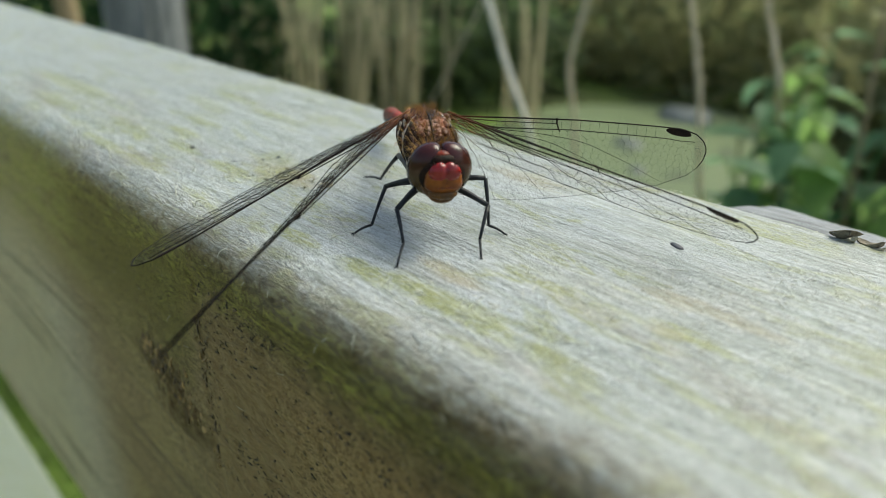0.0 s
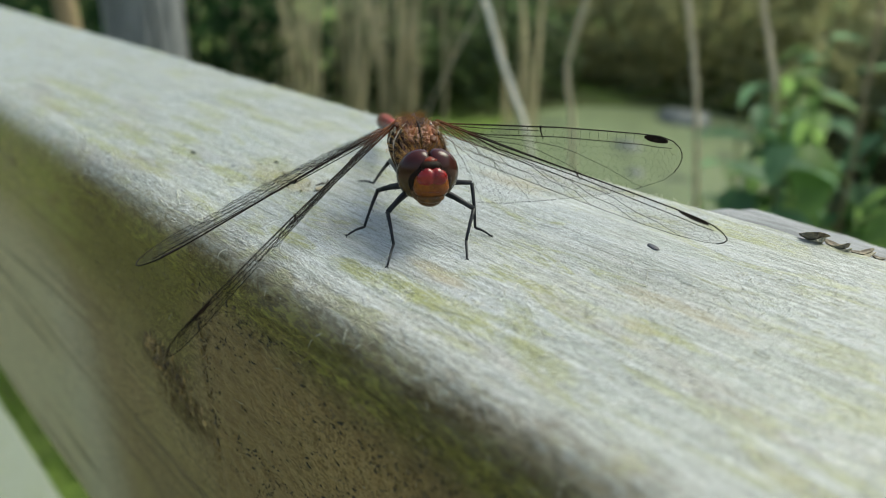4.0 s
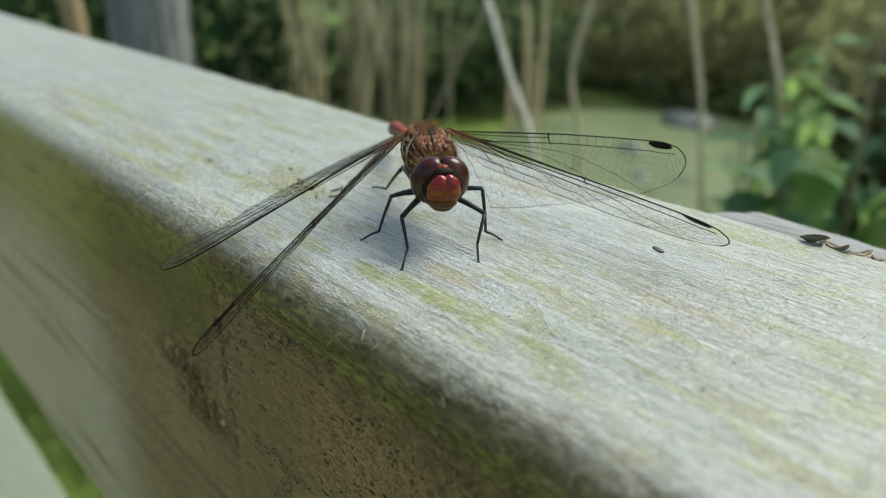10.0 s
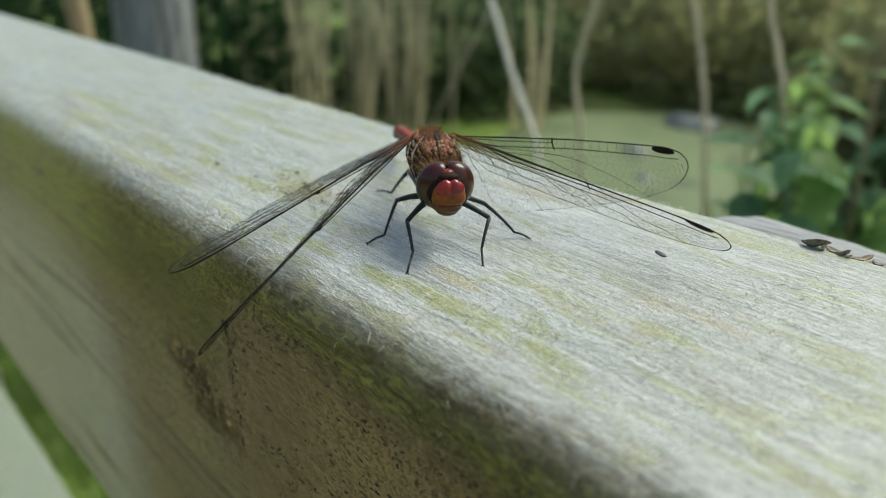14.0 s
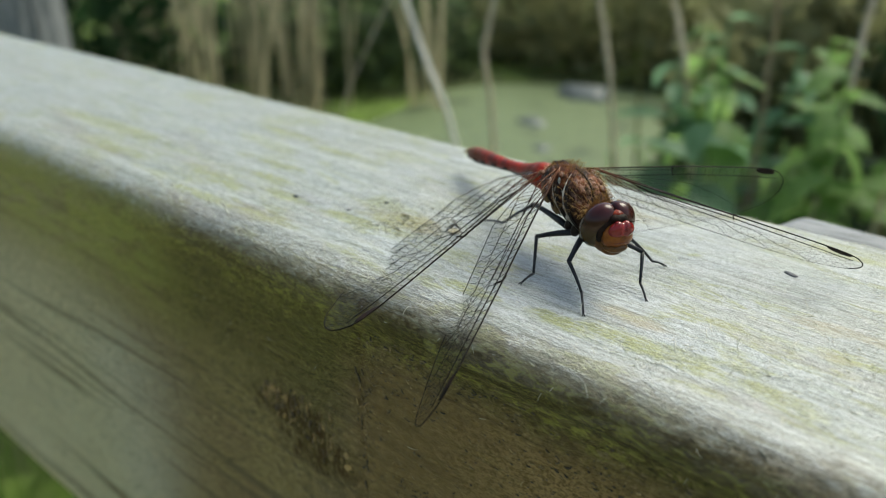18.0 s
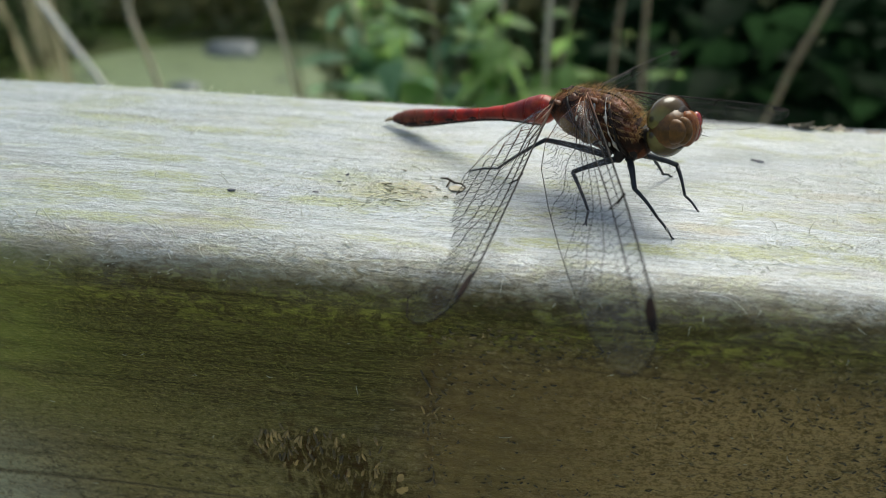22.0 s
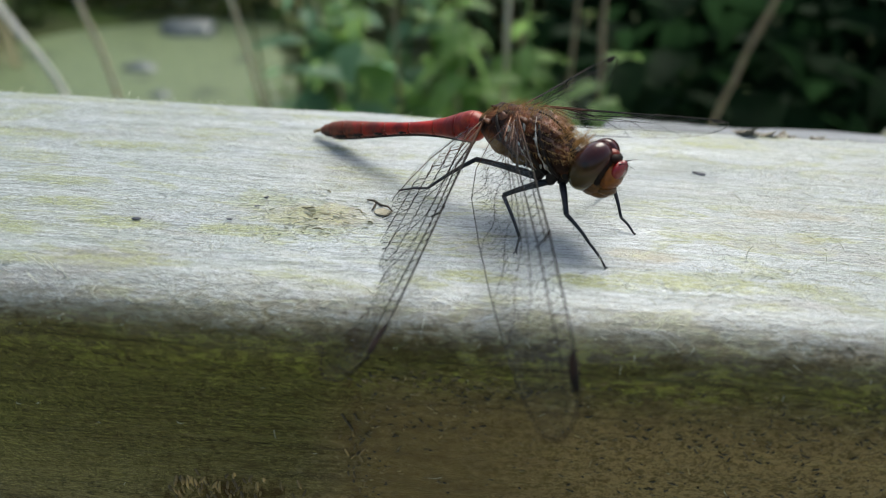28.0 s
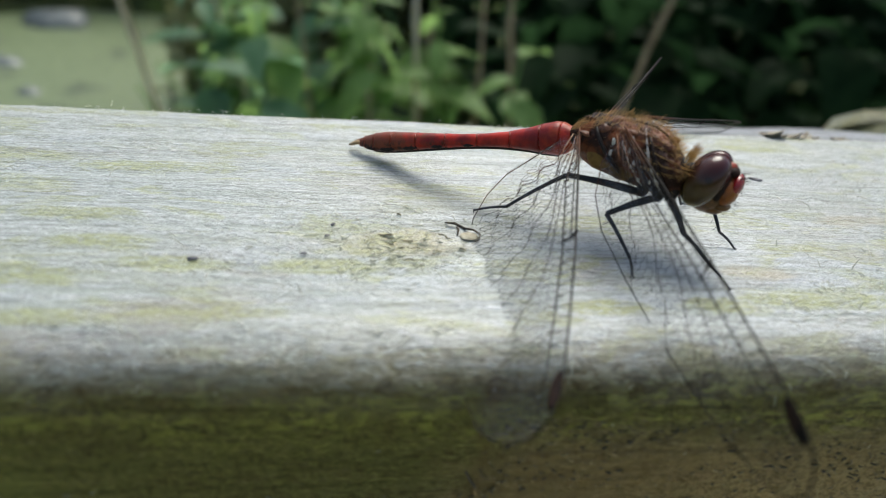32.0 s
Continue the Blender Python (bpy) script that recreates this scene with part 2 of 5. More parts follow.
    if knots:
        torn = n.noise(n.place((8, 8, 2.6), (2, 2, 9), (0, 14, 0)), 1.0, 4, 0.7, 1.0)
        u = n.calc("ADD", n.calc("MULTIPLY", n.calc("ADD", x, 1.55), 0.95), n.calc("MULTIPLY", n.calc("ADD", z, 2.5), -0.25))
        v = n.calc("ADD", n.calc("MULTIPLY", n.calc("ADD", z, 2.5), 1.7), n.calc("MULTIPLY", n.calc("ADD", x, 1.55), 0.5))
        r1 = n.calc("POWER", n.calc("ADD", n.calc("MULTIPLY", u, u), n.calc("MULTIPLY", v, v)), 0.5)
        r1 = n.calc("ADD", r1, n.calc("ADD", n.calc("MULTIPLY", n.calc("SUBTRACT", blot, 0.5), 2.2), n.calc("MULTIPLY", n.calc("SUBTRACT", torn, 0.5), 1.2)))
        stain = n.step(r1, 1.25, 0.35)
        face = n.mix(n.calc("MULTIPLY", stain, 0.7), face, (0.052, 0.037, 0.012))
        face = n.mix(n.calc("MULTIPLY", stain, n.step(torn, 0.50, 0.42)), face, (0.05, 0.03, 0.01))
        face = n.mix(n.calc("MULTIPLY", stain, n.step(torn, 0.53, 0.60, 0.0, 0.8)), face, (0.25, 0.20, 0.09))
        run = n.calc("MULTIPLY", n.step(n.calc("ABSOLUTE", n.calc("ADD", n.calc("ADD", x, 0.5), n.calc("MULTIPLY", n.calc("SUBTRACT", blot, 0.5), 0.25))), 0.07, 0.01), n.step(torn, 0.44, 0.54))
        face = n.mix(n.calc("MULTIPLY", run, 0.7), face, (0.07, 0.042, 0.013))
        face = n.mix(n.calc("MULTIPLY", n.step(line_x, -0.5, 0.35), n.step(z, -0.6, -1.2, 0.0, 0.6)), face, (0.19, 0.13, 0.038))
        bare_brown = n.calc("MULTIPLY", n.step(x, 0.0, 2.2), n.step(z, -0.7, -1.3))
        face = n.mix(n.calc("MULTIPLY", bare_brown, n.step(grit, 0.44, 0.54, 0.0, 0.75)), face, (0.36, 0.255, 0.10))
    film = n.calc("MULTIPLY", n.calc("MULTIPLY", n.step(x, -3.2, -5.2), n.step(z, -2.6, -1.0)), n.step(blot, 0.36, 0.56, 0.25, 0.8))
    face = n.mix(film, face, (0.24, 0.29, 0.05))
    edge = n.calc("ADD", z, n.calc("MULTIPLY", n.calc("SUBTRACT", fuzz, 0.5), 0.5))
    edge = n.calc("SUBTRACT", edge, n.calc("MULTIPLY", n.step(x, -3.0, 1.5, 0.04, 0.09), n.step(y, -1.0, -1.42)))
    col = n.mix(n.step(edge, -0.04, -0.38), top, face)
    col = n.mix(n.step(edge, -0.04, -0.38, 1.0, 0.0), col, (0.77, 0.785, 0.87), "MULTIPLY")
    # brown bare wood on the round of the edge, grey wane along the far edge
    pink = n.calc("MULTIPLY", n.calc("MULTIPLY", n.step(y, -1.1, -1.4), n.step(z, -0.6, -0.25)), n.step(blot, 0.40, 0.56, 0.05, 0.6))
    col = n.mix(n.calc("MULTIPLY", pink, n.step(hairy, 0.6, 0.45, 0.2, 0.7)), col, (0.28, 0.255, 0.205))
    col = n.mix(n.calc("MULTIPLY", n.step(n.calc("ADD", y, n.calc("MULTIPLY", blot, 0.5)), 3.15, 3.4), 0.9), col, n.mix(n.step(fuzz, 0.38, 0.6), (0.12, 0.115, 0.09), (0.36, 0.36, 0.32)))
    if not knots:
        col = n.mix(0.55, col, (0.10, 0.13, 0.06))
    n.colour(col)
    bare = n.calc("MULTIPLY", n.step(fuzz, 0.36, 0.60, 0.6, 1.0), n.step(grit, 0.38, 0.56, 0.35, 1.0))
    if knots:
        bare = n.calc("MULTIPLY", bare, n.calc("SUBTRACT", 1.0, n.calc("MULTIPLY", stain, 0.95)))
    n.put(n.b.inputs["Sheen Weight"], n.calc("MULTIPLY", bare, n.step(edge, -0.05, -0.34, 0.05, n.calc("ADD", 0.6, n.calc("MULTIPLY", n.calc("MAXIMUM", moss_shade, film), 0.4)))))
    n.b.inputs["Sheen Roughness"].default_value = 0.2
    n.put(n.b.inputs["Sheen Tint"], n.mix(n.calc("MAXIMUM", moss_shade, film), (0.88, 0.72, 0.34), (0.86, 0.80, 0.17)))
    n.put(n.b.inputs["Specular IOR Level"], n.step(edge, -0.05, -0.34, 1.0, 0.2))
    n.put(n.b.inputs["Specular Tint"], n.mix(n.step(edge, -0.05, -0.34), (1.0, 1.0, 1.0), (0.60, 0.42, 0.15)))
    coat = n.calc("MULTIPLY", n.step(edge, -0.05, -0.34, 1.0, n.calc("SUBTRACT", 0.55, n.calc("MULTIPLY", moss_shade, 0.4))), n.step(grit, 0.36, 0.56, 0.45, 1.0))
    if knots:
        coat = n.calc("MULTIPLY", coat, n.step(stain, 0.0, 1.0, 1.0, 0.25))
    n.put(n.b.inputs["Coat Weight"], coat)
    n.b.inputs["Coat Roughness"].default_value = 0.5
    n.put(n.b.inputs["Roughness"], n.step(fine, 0.3, 0.7, 0.58, 0.44))
    h = n.calc("ADD", n.calc("ADD", fine, n.calc("MULTIPLY", hairy, 0.7)), n.calc("ADD", n.calc("MULTIPLY", fuzz, 0.9), streak))
    n.bump(h, 1.0, 0.035)
    return n.m


def mottled(name, dark, light, scale, rough=0.5, spec=0.5, bump=0.01, stretch=(1, 1, 1), vary=0.0, coat=0.0):
    """A plain surface with two scales of variation."""
    n = Nodes(name, rough, spec)
    a = n.noise(n.place(stretch), scale, 4, 0.6)
    b = n.noise(n.place(stretch, (5, 3, 1)), scale * 6, 3, 0.6)
    c = n.mix(n.step(n.calc("ADD", n.calc("MULTIPLY", a, 0.7), n.calc("MULTIPLY", b, 0.3)), 0.36, 0.64), dark, light)
    if vary:
        c = n.mix(n.calc("MULTIPLY", n.random(), vary), c, tuple(v * 0.45 for v in dark))
    n.colour(c)
    n.b.inputs["Coat Weight"].default_value = coat
    n.b.inputs["Coat Roughness"].default_value = 0.15
    n.bump(b, 0.4, bump)
    return n.m


def splintered(name, dark, light):
    """Torn wood in which one splinter is darker than the next."""
    n = Nodes(name, 0.7, 0.25)
    n.b.inputs["Coat Weight"].default_value, n.b.inputs["Coat Roughness"].default_value = 0.9, 0.5
    c = n.mix(n.calc("POWER", n.island(), 1.6), dark, light)
    n.colour(n.mix(n.step(n.noise(n.place((9, 9, 9)), 1.0, 3), 0.35, 0.65, 0.0, 0.5), c, dark))
    return n.m


def leaf_material(name, dark, light, rough=0.45, spec=0.22):
    n = Nodes(name, rough, spec)
    where = n.place()
    a = n.noise(where, 0.6, 3, 0.5)
    c = n.mix(n.step(a, 0.3, 0.7), dark, light)
    c = n.mix(n.calc("MULTIPLY", n.random(), 0.35), c, dark)
    c = n.mix(n.calc("MULTIPLY", n.island(), 0.35), c, dark)
    n.colour(c)
    thin = n.t.nodes.new("ShaderNodeBsdfTranslucent")
    n.put(thin.inputs[0], n.mix(0.5, c, light))
    both = n.t.nodes.new("ShaderNodeMixShader")
    both.inputs[0].default_value = 0.58
    n.t.links.new(n.b.outputs[0], both.inputs[1])
    n.t.links.new(thin.outputs[0], both.inputs[2])
    n.t.links.new(both.outputs[0], n.t.nodes["Material Output"].inputs[0])
    n.bump(n.noise(where, 3.0, 2), 0.3, 0.05)
    return n.m


def eye_material():
    """Compound eye: maroon-brown above, olive below."""
    n = Nodes("compound_eye", 0.2, 0.3)
    x, y, z = n.split(n.place())
    h = n.calc("ADD", z, n.calc("MULTIPLY", n.calc("SUBTRACT", n.noise(n.place(), 6, 2), 0.5), 0.10))
    c = n.mix(n.step(h, -0.10, 0.10), n.mix(n.step(h, -0.16, -0.25), (0.055, 0.034, 0.009), (0.15, 0.125, 0.036)), (0.040, 0.015, 0.010))
    c = n.mix(n.step(h, 0.08, 0.24), c, (0.040, 0.009, 0.010))
    spot = n.cells(n.place((1, 1, 1), (0.03, 0.0, 0.02)), 5.0)
    c = n.mix(n.step(spot, 0.22, 0.12, 0.0, 0.8), c, (0.02, 0.012, 0.008))
    n.colour(c)
    n.bump(n.cells(n.place(), 85.0), 0.08, 0.002)
    return n.m


def membrane_material():
    n = Nodes("wing_membrane")
    clear = n.t.nodes.new("ShaderNodeBsdfTransparent")
    clear.inputs[0].default_value = (0.93, 0.93, 0.92, 1)
    gloss = n.t.nodes.new("ShaderNodeBsdfGlossy")
    gloss.inputs["Roughness"].default_value = 0.36
    gloss.inputs[0].default_value = (0.9, 0.93, 0.95, 1)
    lean = n.t.nodes.new("ShaderNodeLayerWeight")
    lean.inputs[0].default_value = 0.5
    shine = n.calc("ADD", 0.25, n.calc("MULTIPLY", n.calc("POWER", lean.outputs["Facing"], 4.0), 0.3))
    both = n.t.nodes.new("ShaderNodeMixShader")
    n.t.links.new(n.calc("MULTIPLY", shine, 0.10), both.inputs[0])
    n.t.links.new(clear.outputs[0], both.inputs[1])
    n.t.links.new(gloss.outputs[0], both.inputs[2])
    n.t.links.new(both.outputs[0], n.t.nodes["Material Output"].inputs[0])
    return n.m


WOOD = weathered_wood("weathered_rail_wood")
WOOD_PLAIN = weathered_wood("weathered_post_wood", knots=False)
BARK = mottled("bark_flake", (0.05, 0.036, 0.022), (0.34, 0.29, 0.20), 9, 0.7)
GREY_WANE = mottled("silver_grey_wood", (0.095, 0.10, 0.11), (0.26, 0.27, 0.285), 2.2, 0.6, 0.3, 0.03, stretch=(0.35, 3, 3))
SPECK = mottled("dark_speck", (0.018, 0.019, 0.026), (0.085, 0.085, 0.10), 14, 0.5)
KNOT = mottled("knot_wood", (0.22, 0.19, 0.12), (0.42, 0.38, 0.28), 9, 0.7, bump=0.04)
PIT_DARK = mottled("dark_torn_wood", (0.025, 0.018, 0.010), (0.09, 0.065, 0.035), 12, 0.7)
PIT = mottled("knot_crack", (0.07, 0.065, 0.032), (0.24, 0.22, 0.12), 12, 0.8)


def thorax_material():
    """Rusty brown, dusted with pinkish-grey scales over the shoulders."""
    n = Nodes("brown_thorax", 0.5, 0.12)
    x, y, z = n.split(n.place())
    a = n.noise(n.place(), 5.0, 4, 0.6)
    b = n.noise(n.place((1, 1, 1), (3, 3, 3)), 26.0, 3, 0.7)
    c = n.mix(n.step(a, 0.42, 0.60), (0.016, 0.006, 0.003), (0.17, 0.050, 0.016))
    dust = n.calc("MULTIPLY", n.step(b, 0.50, 0.58), n.calc("MULTIPLY", n.step(x, 0.05, 0.3, 0.06, 0.85), n.step(z, 0.72, 0.88)))
    c = n.mix(dust, c, (0.48, 0.30, 0.235))
    c = n.mix(n.step(b, 0.46, 0.36, 0.0, 0.45), c, (0.02, 0.009, 0.006))
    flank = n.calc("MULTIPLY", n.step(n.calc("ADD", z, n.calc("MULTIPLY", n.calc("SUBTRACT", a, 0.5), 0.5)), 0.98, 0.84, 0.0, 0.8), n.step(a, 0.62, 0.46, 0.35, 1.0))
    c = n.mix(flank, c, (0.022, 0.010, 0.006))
    n.colour(c)
    n.bump(b, 0.8, 0.02)
    return n.m


THORAX = thorax_material()
SIDE = mottled("olive_thorax_side", (0.07, 0.036, 0.009), (0.20, 0.115, 0.028), 4.0, 0.5, 0.2)
PALE = mottled("pale_seam", (0.34, 0.28, 0.22), (0.72, 0.68, 0.62), 14.0, 0.5, 0.3)
SEAM = mottled("black_seam", (0.008, 0.006, 0.005), (0.024, 0.014, 0.010), 9.0, 0.45, 0.2)
HAIR = mottled("golden_hair", (0.26, 0.13, 0.035), (0.52, 0.32, 0.10), 3.0, 0.5)


def abdomen_material():
    """Scarlet, turning to mottled brown towards the tail, with dark blotches low on the sides."""
    n = Nodes("red_abdomen", 0.4, 0.25)
    x, y, z = n.split(n.place())
    tail = n.calc("MULTIPLY", x, -1.0)
    a = n.noise(n.place(), 3.5, 4, 0.6)
    b = n.noise(n.place((1, 1, 1), (4, 2, 6)), 9.0, 4, 0.65, 0.4)
    c = n.mix(n.step(a, 0.36, 0.64), (0.13, 0.004, 0.003), (0.40, 0.018, 0.006))
    c = n.mix(n.calc("MULTIPLY", n.step(tail, 0.02, 0.4, 0.5, 0.0), n.step(b, 0.4, 0.6)), c, (0.30, 0.07, 0.012))
    worn = n.calc("ADD", tail, n.calc("MULTIPLY", n.calc("SUBTRACT", b, 0.5), 1.6))
    c = n.mix(n.step(worn, 1.3, 2.0, 0.0, 0.85), c, (0.13, 0.035, 0.012))
    blot = n.calc("MULTIPLY", n.step(b, 0.50, 0.60), n.calc("MULTIPLY", n.step(tail, 0.7, 1.7), n.step(z, 0.07, -0.03)))
    c = n.mix(n.calc("MULTIPLY", blot, 0.9), c, (0.02, 0.008, 0.005))
    n.colour(c)
    n.bump(b, 0.5, 0.012)
    return n.m


RED = abdomen_material()
TAIL_TAN = mottled("tan_clasper", (0.16, 0.09, 0.03), (0.36, 0.24, 0.11), 8.0, 0.45)
RED_BROWN = mottled("brown_red_abdomen", (0.06, 0.010, 0.005), (0.26, 0.035, 0.012), 5.0, 0.35, 0.3)
RUST = mottled("rusty_plate", (0.05, 0.016, 0.008), (0.20, 0.075, 0.032), 9.0, 0.45, 0.3, 0.02)
FRONS = mottled("crimson_frons", (0.12, 0.003, 0.004), (0.22, 0.009, 0.008), 4.0, 0.27, 0.4, 0.006, coat=0.25)
FACE = mottled("amber_face", (0.11, 0.028, 0.003), (0.24, 0.072, 0.007), 5.0, 0.34, 0.3, 0.01)
MOUTH = mottled("olive_brown_mouth", (0.05, 0.022, 0.004), (0.14, 0.060, 0.011), 5.0, 0.36, 0.3, 0.006)
LEG = mottled("black_leg", (0.007, 0.008, 0.010), (0.02, 0.021, 0.025), 9.0, 0.4, 0.3, 0.004)


def vein_material():
    """Near-black veins, reddish towards the wing root."""
    n = Nodes("dark_vein", 0.5, 0.1)
    x, y, z = n.split(n.place())
    a = n.noise(n.place(), 6.0, 4, 0.6)
    c = n.mix(n.step(a, 0.36, 0.64), (0.005, 0.004, 0.003), (0.018, 0.012, 0.009))
    n.colour(n.mix(n.step(n.calc("ADD", x, n.calc("MULTIPLY", a, 0.3)), 0.75, 0.2, 0.0, 0.7), c, (0.12, 0.036, 0.011)))
    return n.m


VEIN = vein_material()
AMBER = mottled("amber_vein", (0.12, 0.038, 0.009), (0.27, 0.095, 0.022), 6.0, 0.35)
STIGMA = mottled("wing_spot", (0.006, 0.005, 0.004), (0.024, 0.013, 0.009), 6.0, 0.6, 0.1)
FIBRE = leaf_material("wood_fibre", (0.46, 0.46, 0.36), (0.74, 0.75, 0.66), 0.5, 0.3)
EYE = eye_material()
MEMBRANE = membrane_material()
GREEN_LEAF = leaf_material("fresh_leaf", (0.12, 0.21, 0.06), (0.27, 0.42, 0.13))
# near-black green: deep shade is put into the leaf colour
SHADE_LEAF = leaf_material("shade_toned_leaf", (0.008, 0.022, 0.008), (0.022, 0.050, 0.018), 0.6, 0.05)
BLUE_LEAF = leaf_material("bluish_leaf", (0.10, 0.20, 0.10), (0.22, 0.36, 0.21))
MID_LEAF = leaf_material("dull_green_leaf", (0.035, 0.06, 0.025), (0.11, 0.16, 0.065), 0.6)
BROWN_LEAF = leaf_material("dull_brown_leaf", (0.13, 0.15, 0.07), (0.36, 0.36, 0.18), 0.6)
REED = leaf_material("reed_blade", (0.18, 0.17, 0.10), (0.46, 0.42, 0.28))
STRAW = mottled("dry_stem", (0.44, 0.37, 0.25), (0.68, 0.59, 0.43), 0.7, 0.6, vary=0.2, stretch=(4, 4, 0.3))
# darker copy of STRAW with shade in the colour; the sapling's brown too
SHADED_BROWN_STEM = mottled("shaded_brown_stem", (0.20, 0.155, 0.09), (0.36, 0.28, 0.17), 0.7, 0.7, 0.2, stretch=(4, 4, 0.3))
PALE_STRAW = mottled("bleached_stem", (0.62, 0.60, 0.53), (0.80, 0.78, 0.70), 0.7, 0.6, stretch=(4, 4, 0.3))
GREY_POST = mottled("grey_post_wood", (0.13, 0.14, 0.145), (0.28, 0.285, 0.295), 0.25, 0.75, stretch=(3, 3, 0.3), bump=0.2)
STONE = mottled("wet_stone", (0.045, 0.055, 0.055), (0.12, 0.14, 0.135), 0.12, 0.5, bump=0.5)


# ---- geometry helpers; shapes are given in centimetres ----
class Geo:
    def __init__(self):
        self.v, self.f = [], []

    def ring(self, pts):
        a = len(self.v)
        self.v += [tuple(p) for p in pts]
        return a

    def loft(self, rings, caps=True):
        n = len(rings[0])
        at = [self.ring(r) for r in rings]
        for a, b in zip(at, at[1:]):
            self.f += [(a + k, a + (k + 1) % n, b + (k + 1) % n, b + k) for k in range(n)]
        if caps:
            self.f += [tuple(at[0] + k for k in reversed(range(n))), tuple(at[-1] + k for k in range(n))]
        return self

    def tube(self, pts, radii, n=6, caps=True):
        pts = [Vector(p) for p in pts]
        if not hasattr(radii, "__len__"):
            radii = [radii] * len(pts)
        side = None
        rings = []
        for k, p in enumerate(pts):
            way = (pts[min(k + 1, len(pts) - 1)] - pts[max(k - 1, 0)]).normalized()
            if side is None:
                side = way.orthogonal().normalized()
            side = (side - way * side.dot(way)).normalized()
            up = way.cross(side)
            rings.append([p + float(radii[k]) * (math.cos(a) * side + math.sin(a) * up) for a in (2 * math.pi * j / n for j in range(n))])
        return self.loft(rings, caps)

    def blob(self, centre, size, n=16, m=10, shape=None):
        c = Vector(centre)
        rings = []
        for j in range(m + 1):
            th = math.pi * min(max(j / m, 0.015), 0.985)
            rings.append([])
            for k in range(n):
                ph = 2 * math.pi * k / n
                u = Vector((math.cos(th), math.sin(th) * math.cos(ph), math.sin(th) * math.sin(ph)))
                q = Vector((u.x * size[0], u.y * size[1], u.z * size[2]))
                rings[-1].append(c + (Vector(shape(u, q)) if shape else q))
        return self.loft(rings)

    def mesh(self, name, smooth=True):
        me = bpy.data.meshes.new(name)
        me.from_pydata([(0.01 * x, 0.01 * y, 0.01 * z) for x, y, z in self.v], [], self.f)
        me.polygons.foreach_set("use_smooth", [smooth] * len(me.polygons))
        me.validate()
        return me


def part(name, geo, material, parent, label="", at=None, smooth=True):
    """One mesh object under a thing or under a part; at: its pose there."""
    me = geo.mesh(name, smooth) if isinstance(geo, Geo) else geo
    if not me.materials:
        me.materials.append(material)
    ob = new(name, me)
    ob.parent = parent
    if at is not None:
        ob.matrix_basis = at
    return tagged(ob, label)


def thing(name, m, label, category, group="", kind=""):
    ob = new(name)
    ob.matrix_basis = m
    ob.empty_display_size = 0.01
    return tagged(ob, label, category, group, kind)


def cm(x, y, z, rx=0, ry=0, rz=0):
    return pose(x / 100, y / 100, z / 100, rx, ry, rz)


